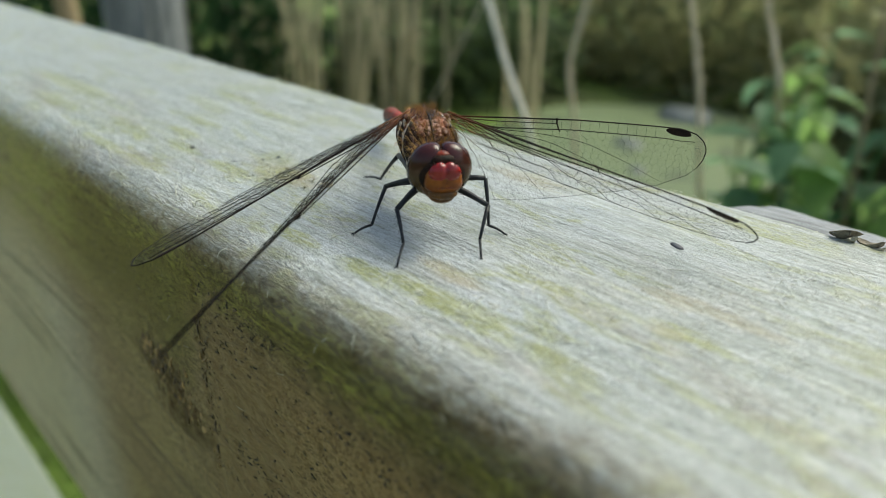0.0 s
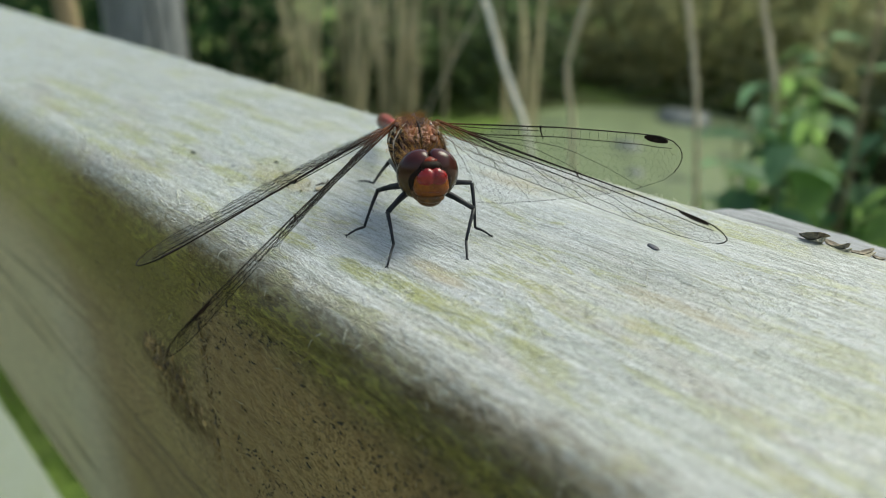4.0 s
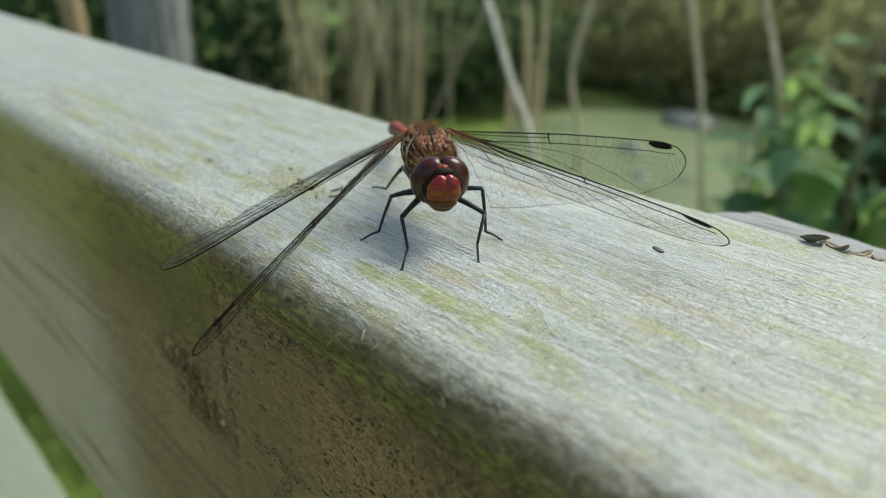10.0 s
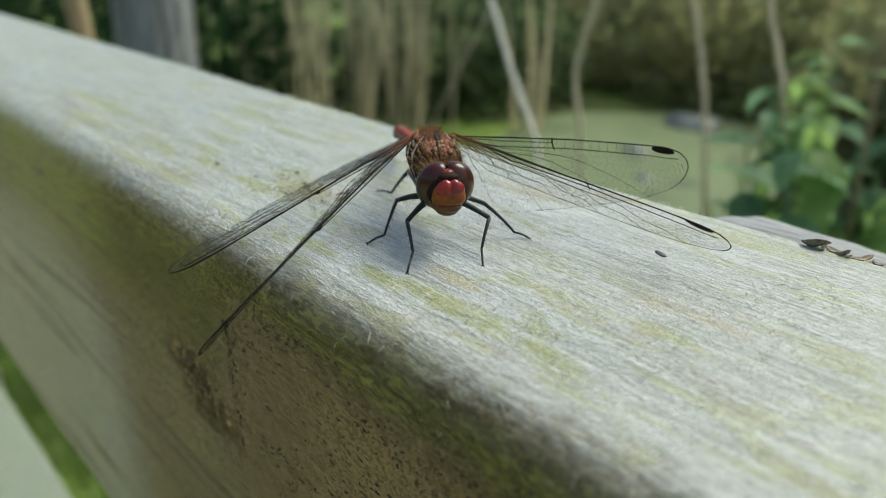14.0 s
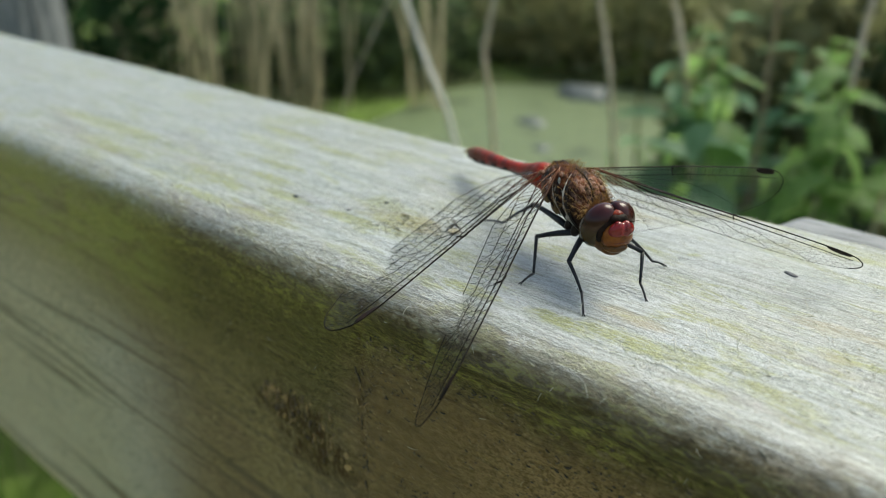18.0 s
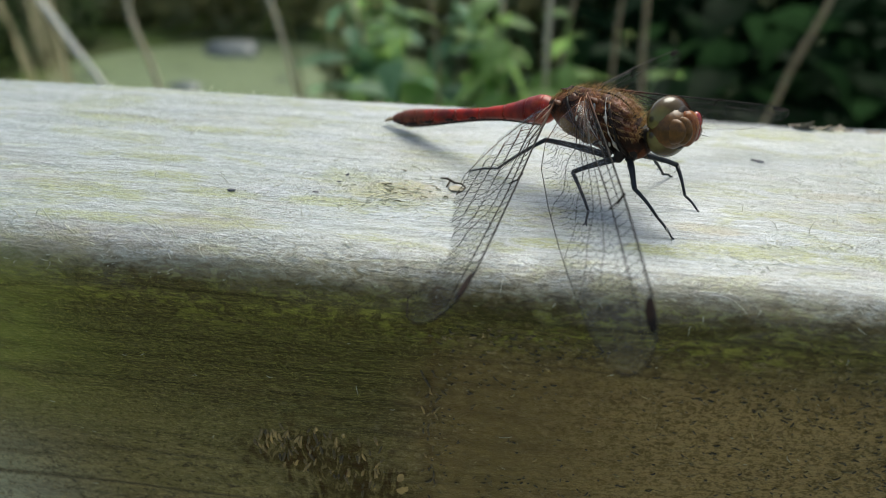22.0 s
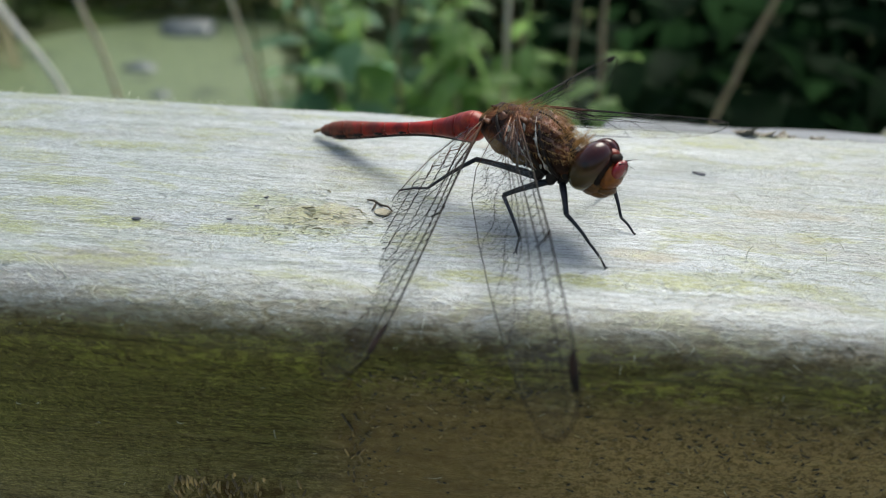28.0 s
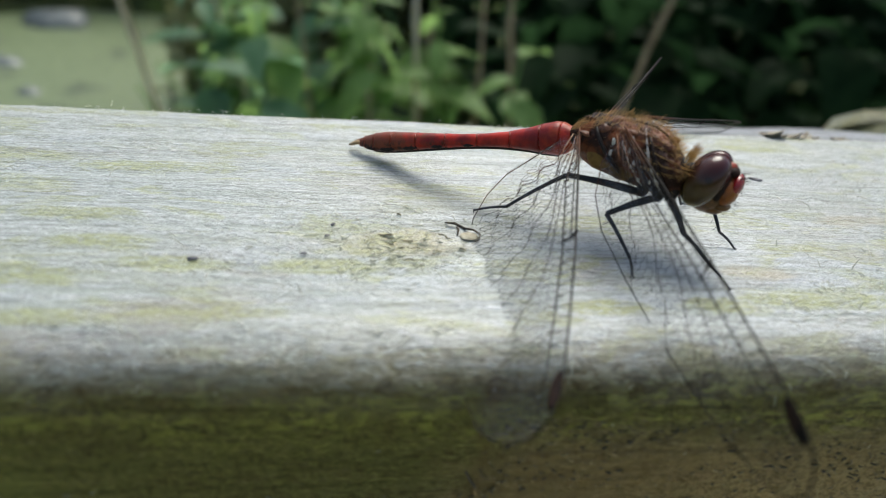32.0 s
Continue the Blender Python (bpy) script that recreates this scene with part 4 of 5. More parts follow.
def leg(name, body, points, thick=1.0, rows=None):
    """Femur, shin and foot through hip, knee, ankle and toe."""
    hip, knee, ankle, toe = [Vector(p) for p in points]

    def bar(a, b, radii, spines):
        n = len(radii)
        g = Geo()
        long = (b - a).length
        g.tube([(long * k / (n - 1), 0, 0.012 * math.sin(math.pi * k / (n - 1))) for k in range(n)], radii, 8)
        for k in range(spines):
            x = long * (0.15 + 0.8 * k / spines)
            side = 1 if k % 2 else -1
            g.tube([(x, 0.6 * radii[1] * side, -radii[1] * 0.5), (x + 0.025, 0.028 * side, -0.04)], [0.003, 0.0008], 3)
        return g

    def stretch(a, b):
        way = (b - a).normalized()
        side = Vector((0, 0, 1)).cross(way).normalized()
        m = Matrix((way, side, way.cross(side))).transposed().to_4x4()
        m.translation = a * 0.01
        return m

    k = thick
    femur = part(name, bar(hip, knee, [0.033 * k, 0.036 * k, 0.031 * k, 0.026 * k, 0.025 * k], 5), LEG, body, "slender black spiny leg")
    shin = part("tibia", bar(knee, ankle, [0.022 * k, 0.019 * k, 0.017 * k, 0.015 * k, 0.014 * k], 7), LEG, femur)
    g = bar(ankle, toe, [0.014, 0.013, 0.012, 0.011, 0.010], 0)
    long = (toe - ankle).length
    for s in (-1, 1):
        g.tube([(long, 0, 0), (long + 0.025, 0.012 * s, 0.004), (long + 0.032, 0.02 * s, -0.018)], [0.009, 0.006, 0.002], 4)
    foot = part("tarsus", g, LEG, femur, "hooked black foot")
    chain = []
    for pts in [points] + ([r[1] for r in rows] if rows else []):
        a, b, c, d = [Vector(p) for p in pts]
        chain.append((stretch(a, b), stretch(b, c), stretch(c, d)))
    if not rows:
        f, s, t = chain[0]
        femur.matrix_basis, shin.matrix_basis, foot.matrix_basis = f, f.inverted() @ s, f.inverted() @ t
    else:
        poses = list(zip([r[0] for r in rows], chain[1:]))
        walk(femur, [(t, c[0]) for t, c in poses])
        walk(shin, [(t, c[0].inverted() @ c[1]) for t, c in poses])
        walk(foot, [(t, c[0].inverted() @ c[2]) for t, c in poses])
    return femur


def bent(hip, toe, knee_up, femur=0.42, shin=0.52, foot=0.2):
    """Points of a leg of fixed lengths that reaches from hip to toe."""
    hip, toe = Vector(hip), Vector(toe)
    flat = Vector((toe.x - hip.x, toe.y - hip.y, 0))
    out = flat.normalized()
    ankle = toe - out * foot * 0.93 + Vector((0, 0, foot * 0.36))
    gap = ankle - hip
    d = min(gap.length, (femur + shin) * 0.995)
    a = (femur * femur - shin * shin + d * d) / (2 * d)
    h = math.sqrt(max(femur * femur - a * a, 0))
    way = gap.normalized()
    up = (Vector(knee_up) - way * Vector(knee_up).dot(way)).normalized()
    knee = hip + way * a + up * h
    ankle = knee + (ankle - knee).normalized() * shin
    return [tuple(hip), tuple(knee), tuple(ankle), tuple(ankle + (toe - ankle).normalized() * foot)]


MID = 0.05          # the body's middle line


def dragonfly():
    d = thing("dragonfly", pose(0.009, 0.0022, TOP, 0, 0, -34), "red darter dragonfly resting on the timber rail with drooping wings", "dragonfly")
    # thorax
    sections = [(-.52, .79, .10, .11), (-.44, .785, .17, .16), (-.32, .785, .23, .22), (-.18, .79, .26, .245), (0, .79, .285, .26), (.14, .785, .30, .26), (.26, .775, .30, .245), (.36, .755, .275, .22), (.44, .75, .225, .18), (.50, .75, .14, .12)]
    surf = []
    for x, z, h, w in sections:
        ring = []
        for k in range(28):
            a = 2 * math.pi * k / 28
            sn, cs = math.sin(a), math.cos(a)
            pinch = 1 - 0.25 * max(0, -sn)
            lump = 1 + 0.05 * noise.noise((x * 7, cs * 3, sn * 3))
            dx = 0.10 * -sn * (1 if x > -0.3 else 0.4)
            ring.append((x + dx, MID + w * cs * pinch * lump, z + h * sn * lump - (0.02 if abs(cs) < 0.12 and sn > 0 else 0)))
        surf.append(ring)
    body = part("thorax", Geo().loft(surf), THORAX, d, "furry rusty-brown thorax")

    def on_side(u, v, side, out=0.006):
        """A point on the thorax's flank: u along it from 0 to 1, v up from 0 to 1."""
        i = u * (len(surf) - 1)
        a, b = surf[int(i)], surf[min(int(i) + 1, len(surf) - 1)]
        ang = (-0.9 + 2.1 * v) if side < 0 else (-0.9 + 2.1 * v)
        k = ((math.pi - ang) if side < 0 else ang) / (2 * math.pi) * 28 % 28
        p = Vector(a[int(k)]).lerp(Vector(a[(int(k) + 1) % 28]), k % 1)
        q = Vector(b[int(k)]).lerp(Vector(b[(int(k) + 1) % 28]), k % 1)
        r = p.lerp(q, i % 1)
        c = Vector((r.x, MID, 0.8))
        return r + (r - c).normalized() * out

    for side in (-1, 1):
        for u0, u1 in ((0.78, 0.62), (0.63, 0.46), (0.45, 0.25)):
            g = Geo()
            g.tube([on_side(u0 + (u1 - u0) * v, v, side, 0.010) for v in np.linspace(0.05, 0.85, 9)], [0.016, 0.020, 0.022, 0.020, 0.022, 0.020, 0.018, 0.014, 0.010], 6)
            part("suture", g, SEAM, body, "black seam on the thorax")
        # pale dusty lines that also stand in for white glints along the seams
        for u0, u1, vv in ((0.72, 0.58, 0.30), (0.56, 0.40, 0.35), (0.70, 0.6, 0.62)):
            g = Geo()
            vs = np.linspace(vv - 0.26, vv + 0.34, 19)
            g.tube([on_side(u0 + (u1 - u0) * v, v, side, 0.016) for v in vs], [0.003 + 0.034 * max(0.0, noise.noise((v * 19, u0 * 9, side))) for v in vs], 6)
            part("pale_patch", g, PALE, body, "pale dusty marks and painted glints on the thorax side")
        for u, v, size in ((0.52, 0.72, 0.030), (0.50, 0.60, 0.022), (0.53, 0.46, 0.026), (0.57, 0.34, 0.018), (0.40, 0.66, 0.024), (0.38, 0.50, 0.018), (0.62, 0.22, 0.020)):
            g = Geo()
            g.blob(on_side(u, v, side, 0.006), (size * 0.6, 0.014, size * 1.5), 10, 8, lambda w, q: q * (1 + 0.6 * noise.noise(q * 40 + Vector((u * 9, v * 7, 0)))))
            part("pale_patch", g, PALE, body, "pale dusty patch on the thorax side")
        g = Geo()
        for u, v in ((0.42, 0.25), (0.3, 0.35)):
            p = on_side(u, v, side, -0.02)
            g.blob(p, (0.12, 0.03, 0.12), 12, 8)
        part("side_plate", g, SIDE, body, "olive-brown side plate")
    g = Geo()
    g.tube([Vector(r[7]) + Vector((0.004, 0, 0.004)) for r in surf[4:]], [0.008, 0.012, 0.014, 0.014, 0.012, 0.008], 6)
    part("suture", g, SEAM, body, "black groove down the middle of the thorax")
    # rough plates between the wings
    g = Geo()
    g.blob((-0.11, MID, 0.985), (0.30, 0.15, 0.085), 26, 22, lambda u, q: q * (1 + 0.28 * noise.noise(q * 13) + 0.2 * noise.noise(q * 31)))
    part("back_plate", g, THORAX, body, "knobbly plate between the wing roots")
    for side in (-1, 1):
        for x, z in ((0.02, 1.03), (-0.38, 0.92)):
            g = Geo()
            g.blob((0, 0, 0), (0.05, 0.03, 0.022), 12, 10, lambda u, q: q * (1 + 0.5 * noise.noise(q * 30)))
            part("wing_joint", g, RUST, body, "reddish wing joint", at=cm(x, MID + side * 0.19, z))
    for side in (-1, 1):
        g = Geo()
        for u in np.linspace(0.35, 0.8, 5):
            g.blob(on_side(u, 0.86, side, -0.035), (0.075, 0.05, 0.05), 12, 8, lambda w, q: q * (1 + 0.5 * noise.noise(q * 25 + Vector((u * 9, side, 0)))))
        part("shoulder_plate", g, RUST, body, "lumpy reddish-brown plate over the shoulder")
    # underside and the short joints that carry the legs
    g = Geo()
    g.blob((0.32, MID, 0.575), (0.24, 0.13, 0.10), 18, 12, lambda u, q: q * (1 + 0.12 * noise.noise(q * 9)))
    part("breast_plate", g, SEAM, body, "dark underside of the thorax")
    for x, y, z in ((.20, -.09, .50), (.20, .19, .52), (.34, -.10, .50), (.34, .20, .50), (.44, -.05, .51), (.44, .15, .51)):
        g = Geo()
        hip, root = Vector((x, y, z)), Vector((x + 0.02, MID + 0.55 * (y - MID), z + 0.13))
        g.tube([root, root.lerp(hip, 0.5), hip, hip.lerp(root, -0.16), hip.lerp(root, -0.26)], [0.075, 0.066, 0.050, 0.040, 0.016], 10)
        part("coxa", g, SEAM, body, "dark joint of a leg")
    # hair
    g = Geo()
    for j in range(4200):
        i = random.randrange(1, len(surf))
        k = random.randrange(28)
        sn = math.sin(2 * math.pi * k / 28)
        if (sn < 0.84 and random.random() < 0.97) or (i >= 6 and random.random() < 0.3):
            continue
        a, b = random.random(), random.random()
        p = Vector(surf[i - 1][k]).lerp(Vector(surf[i][k]), a).lerp(Vector(surf[i - 1][(k + 1) % 28]).lerp(Vector(surf[i][(k + 1) % 28]), a), b)
        out = (p - Vector((p.x - 0.1, MID, 0.78))).normalized()
        w = (out + Vector((random.uniform(-0.2, 0.7), random.uniform(-0.5, 0.5), random.uniform(-0.3, 0.5)))).normalized()
        long = random.uniform(0.03, 0.10) * (1.25 if sn > 0.5 else 0.7)
        g.tube([p, p + w * long * 0.6, p + w * long + Vector((0.01, 0, -0.008))], [0.0013, 0.0011, 0.0004], 3, False)
    # a short fringe round the shoulders
    for j in range(2600):
        i, k = random.randrange(5, len(surf)), random.randrange(28)
        sn = math.sin(2 * math.pi * k / 28)
        if not -0.1 < sn < 0.9:
            continue
        p = Vector(surf[i - 1][k]).lerp(Vector(surf[i][k]), random.random())
        out = (p - Vector((p.x - 0.05, MID, 0.78))).normalized()
        w = (out + Vector((random.uniform(-0.1, 0.8), random.uniform(-0.4, 0.4), random.uniform(-0.3, 0.4)))).normalized() * random.uniform(0.03, 0.085)
        g.tube([p, p + w * 0.6, p + w + Vector((0.008, 0, -0.006))], [0.0013, 0.0010, 0.0004], 3, False)
    tagged(part("hair", g, HAIR, body, "fine golden hair"), kind="stuff")
    g = Geo()
    g.tube([(0.44, MID, 0.76), (0.52, MID, 0.755), (0.62, MID, 0.74)], [0.10, 0.075, 0.07], 12)
    part("neck", g, SEAM, body, "dark narrow neck")
    g = Geo()
    for side in (-1, 1):
        for j in range(95):
            a = random.uniform(-0.2, 1.45)
            p = Vector((0.47 + 0.05 * random.random(), MID + side * 0.13 * math.cos(a), 0.78 + 0.10 * math.sin(a)))
            w = Vector((random.uniform(0.2, 0.9), side * math.cos(a) + random.uniform(-0.3, 0.3), math.sin(a) + random.uniform(-0.2, 0.5))).normalized() * random.uniform(0.06, 0.16)
            g.tube([p, p + w * 0.55, p + w + Vector((0.01, 0, 0.008))], [0.0022, 0.0016, 0.0005], 3, False)
    tagged(part("collar_hair", g, HAIR, body, "tufted golden collar"), kind="stuff")

    # head, turning on the neck
    hd = Geo()
    hd.blob((0.17, 0, -0.04), (0.19, 0.20, 0.22), 18, 12)
    head = part("head", hd, MOUTH, d, "large-eyed head with a red face")
    for side in (-1, 1):
        g = Geo()
        g.blob((0, 0, 0), (0.168, 0.217, 0.252), 32, 20, lambda u, q: Vector((q.x + 0.16 * q.z, q.y if side * u.y > 0 else 0.078 * math.tanh(q.y / 0.078), q.z)))
        part("eye", g, EYE, head, "glossy compound eye, maroon above and olive below", at=cm(0.12, 0.076 * side, 0.02))
    g = Geo()

    def heart(u, q):
        dip = math.exp(-(q.y / 0.022) ** 2)
        return Vector((q.x - 0.007 * dip, q.y, q.z * (1.0 - 0.15 * abs(u.y) ** 3) - (0.026 * dip * u.z if u.z > 0 else 0.0)))

    g.blob((0, 0, 0), (0.060, 0.143, 0.100), 40, 24, heart)
    part("forehead", g, FRONS, head, "shiny crimson forehead with a notch in the middle", at=cm(0.360, 0, 0.062))
    g = Geo()
    g.blob((0, 0, 0), (0.074, 0.205, 0.20), 28, 18)
    part("face_rim", g, STIGMA, head, "black rim between face and eyes", at=cm(0.245, 0, 0.01))
    g = Geo()
    g.blob((0, 0, 0), (0.10, 0.163, 0.135), 24, 14, lambda u, q: Vector((q.x, q.y * (1.0 + 0.28 * max(0.0, -u.z)), q.z - 0.05 * abs(q.y))))
    part("clypeus", g, FACE, head, "amber lower face", at=cm(0.312, 0, -0.005))
    g = Geo()
    g.blob((0, 0, 0), (0.092, 0.132, 0.055), 18, 10)
    part("labrum", g, MOUTH, head, "olive-brown upper lip", at=cm(0.305, 0, -0.142))
    g = Geo()
    g.blob((0, 0, 0), (0.12, 0.12, 0.07), 18, 10)
    part("labium", g, MOUTH, head, "olive-brown lower lip", at=cm(0.235, 0, -0.182))
    for level, half, deep in ((-0.058, 0.10, 0.003), (-0.118, 0.085, 0.004)):
        g = Geo()
        ys = np.linspace(-half, half, 13)
        g.tube([(0.312 + 0.10 * math.sqrt(max(0.02, 1 - ((level + 0.005) / 0.15) ** 2 - (y / 0.17) ** 2)) - deep, y, level - 0.10 * y * y / half) for y in ys], [0.001 + 0.0045 * math.cos(1.4 * y / half) for y in ys], 6)
        part("groove", g, RED_BROWN, head, "dark groove across the face")
    g = Geo()
    g.blob((0, 0, 0), (0.05, 0.06, 0.03), 12, 8, lambda u, q: Vector((q.x, q.y * (1 - 0.4 * u.z), q.z)))
    part("vertex", g, RED_BROWN, head, "small rusty-brown bump between the eyes", at=cm(0.258, 0, 0.198))
    g = Geo()
    g.blob((0, 0, 0), (0.06, 0.10, 0.05), 12, 8)
    part("brow", g, STIGMA, head, "black band over the forehead", at=cm(0.288, 0, 0.155))
    for side in (-1, 1):
        g = Geo()
        g.tube([(0.35, 0.075 * side, 0.13), (0.39, 0.095 * side, 0.155), (0.46, 0.125 * side, 0.19)], [0.009, 0.004, 0.001], 5)
        part("antenna", g, SEAM, head)
    g = Geo()
    for j in range(110):
        p = Vector((0.36 + random.uniform(-0.03, 0.06), random.uniform(-0.13, 0.13), random.uniform(-0.2, 0.16)))
        w = Vector((1, p.y * 3, random.uniform(-0.5, 0.6))).normalized()
        g.tube([p, p + w * random.uniform(0.02, 0.05)], [0.0014, 0.0005], 3, False)
    tagged(part("face_hair", g, SEAM, head, "fine bristles on the face"), kind="stuff")
    parts = {"head": head}

    # abdomen, hinged at the thorax
    radii = [(0.0, .09), (.06, .115), (.12, .155), (.2, .168), (.32, .15), (.5, .112), (.7, .082), (.95, .068), (1.2, .070), (1.45, .079), (1.7, .093), (1.95, .106), (2.12, .112), (2.26, .100), (2.38, .074), (2.47, .046)]
    cuts = [0.0, 0.14, 0.34, 0.66, 1.02, 1.38, 1.72, 2.02, 2.24, 2.38, 2.47]
    rad = lambda s: float(np.interp(s, [p[0] for p in radii], [p[1] for p in radii]))

    def segment(a, b):
        rings = []
        for j, u in enumerate([0, .04, .1, .3, .5, .7, .88, .95, 1]):
            s = a + (b - a) * u
            edge = {0: .90, 1: .985, 7: 1.02, 8: .90}.get(j, 1.0)
            r = rad(s) * edge
            rings.append([(-s, r * 0.95 * math.cos(t), r * math.sin(t) * (1.0 if math.sin(t) > 0 else 0.88)) for t in (2 * math.pi * k / 20 for k in range(20))])
        return Geo().loft(rings)

    ab = part("abdomen", segment(*cuts[:2]), RED, d, "slim red abdomen")
    for a, b in zip(cuts[1:], cuts[2:]):
        part("segment", segment(a, b), RED, ab, "red abdomen segment" if a < 1.65 else "brownish-red end segment")
    for c in cuts[2:-1]:
        g = Geo()
        r = rad(c)
        g.tube([(-c + 0.012 * math.sin(3 * t), r * 0.97 * math.cos(t), r * 0.995 * math.sin(t) * (1 if math.sin(t) > 0 else 0.9)) for t in (2 * math.pi * k / 24 for k in range(25))], 0.0035, 4)
        part("joint_ring", g, RED_BROWN, ab)
    g = Geo()
    g.tube([(-s, 0, -rad(s) * 0.86) for s in np.linspace(0.2, 2.3, 16)], [0.03] * 16, 6)
    part("belly_line", g, SEAM, ab, "dark line under the abdomen")
    for s, size in ((1.12, 0.045), (1.48, 0.055), (1.8, 0.07), (2.08, 0.075), (2.28, 0.06)):
        for side in (-1, 1):
            g = Geo()
            r = rad(s)
            g.blob((-s, side * r * 0.78, -r * 0.40), (size * 1.2, 0.018, size * 0.42), 12, 8, lambda u, q: q * (1 + 0.5 * noise.noise(q * 22 + Vector((s, side, 0)))))
            part("dark_mark", g, SEAM, ab, "black mark low on the abdomen's side")
    for side in (-1, 1):
        g = Geo()
        g.tube([(-2.43, 0.024 * side, 0.012), (-2.51, 0.036 * side, 0.012), (-2.58, 0.034 * side, -0.006), (-2.63, 0.020 * side, -0.012)], [0.024, 0.025, 0.018, 0.004], 6)
        part("appendage", g, TAIL_TAN, ab, "pale tail clasper")
    parts["abdomen"] = ab

    # legs: hip, knee, ankle, toe
    leg("hind_leg", d, [(.20, -.09, .50), (-.47, -.15, .50), (-.955, -.29, .075), (-1.20, -.425, .02)], 1.1)
    leg("hind_leg", d, [(.20, .19, .52), (-.47, .27, .64), (-.05, .30, .52), (.08, .31, .46)], 1.0)
    leg("middle_leg", d, [(.34, -.10, .50), (-.005, -.345, .33), (.315, -.52, .065), (.385, -.69, .02)])
    leg("front_leg", d, [(.44, -.05, .51), (.655, -.325, .35), (.92, -.305, .13), (1.12, -.388, .02)])
    leg("front_leg", d, [(.44, .15, .51), (.725, .505, .37), (.91, .392, .12), (1.07, .367, .02)])
    hip, up = (.34, .20, .50), (-0.15, 0.2, 1)
    near = bent(hip, (.60, .72, .02), up, .36, .46, .17)
    wide = bent(hip, (.51, 1.02, .02), up, .36, .46, .17)
    leg("middle_leg", d, wide, rows=[(0, near), (11.2, near), (11.45, wide), (32, wide)])

    rows_lf = [(0, 134.6, 11.1, 52.2), (13.5, 134.6, 11.1, 52.2), (17, 135.7, 12.3, 54.8), (19, 138.7, 13.0, 55.8), (20, 136.8, 13.6, 58.0), (21, 137.2, 9.5, 64.8), (22, 133.6, 10.0, 65.7), (24, 136.0, 9.8, 64.8), (28.5, 138.6, 10.7, 66.5), (31, 140.4, 12.6, 75.2), (32, 140.4, 12.6, 75.2)]
    rows_lh = [(0, 98.4, 0.4, 74.1), (13.5, 98.4, 0.4, 74.1), (17, 100.0, 1.2, 77.5), (19, 101.5, 1.9, 81.2), (20, 92.0, 2.5, 82.1), (21, 91.0, -3.0, 93.4), (22, 95.6, -2.1, 90.2), (24, 98.5, -2.2, 90.8), (26, 102.2, -2.0, 91.1), (28.5, 104.0, -2.2, 91.0), (30, 106.6, -3.0, 89.8), (32, 112.0, -2.6, 90.6)]
    rows_rf = [(0, 37.5, 24.7, -49.0), (2, 43.0, 24.7, -49.0), (4, 46.9, 24.7, -49.0), (9, 46.9, 24.7, -49.0), (11, 43.0, 24.7, -49.0), (13.5, 39.0, 24.7, -49.0), (15.8, 41.5, 24.6, -48.4), (17, 40.0, 24.4, -47.8), (18, 43.0, 25.2, -47.5), (19, 43.9, 21.3, -47.6), (20, 36.4, 22.6, -47.6), (20.5, 46.2, 17.8, -43.5), (22, 46.7, 15.8, -48.3), (24, 48.5, 15.9, -48.6), (26, 52.0, 16.6, -48.3), (28.5, 52.0, 16.6, -47.8), (30, 65.0, 18.0, -47.3), (32, 71.0, 17.5, -47.4)]
    rows_rh = [(0, 16.8, 20.5, -66.5), (13.5, 16.8, 20.5, -66.5), (16.5, 16.0, 23.0, -70.0), (18, 18.3, 22.0, -69.2), (19, 26.5, 22.8, -71.0), (20, 27.5, 22.4, -71.6), (20.5, 35.5, 19.6, -73.2), (22, 37.9, 17.9, -71.7), (24, 37.4, 18.1, -71.9), (26, 37.2, 18.9, -72.1), (28.5, 38.7, 20.0, -72.4), (30, 38.6, 19.4, -71.4), (32, 38.6, 18.9, -70.8)]
    parts["wings"] = [
        ("forewing", (.076, .281, 1.059), rows_lf, 2.922, 1.02, FORE, 0.5, 0),
        ("hindwing", (-.325, .284, .945), rows_lh, 2.67, 1.05, HIND, 0.43, 0),
        ("forewing", (-.061, -.133, 1.060), rows_rf, 3.074, 0.95, FORE, 0.5, 19),
        ("hindwing", (-.446, -.095, .915), rows_rh, 2.93, 1.153, HIND, 0.43, -10)]
    for name, base, rows, length, chord, trail, nodus, twist in parts["wings"]:
        wing(name, d, base, rows, length, chord, trail, nodus, twist, "clear net-veined wing with a dark spot near the tip")
    return parts


# ---- plants and things behind the rail ----
def leaf_geo(long, wide, fold, droop, teeth=0.0):
    g = Geo()
    k = 7
    for j in range(k + 1):
        u = j / k
        w = wide * math.sin(math.pi * min(u ** 0.75, 1)) * (1 + (teeth if j % 2 else 0)) + 0.02
        x, z = long * u, -droop * long * u * u
        g.v += [(x, -w, z + fold * w), (x, -w * 0.5, z + fold * w * 0.35), (x, 0, z), (x, w * 0.5, z + fold * w * 0.35), (x, w, z + fold * w)]
    g.f = [(j * 5 + i, j * 5 + i + 1, j * 5 + i + 6, j * 5 + i + 5) for j in range(k) for i in range(4)]
    return g


LEAVES = {}


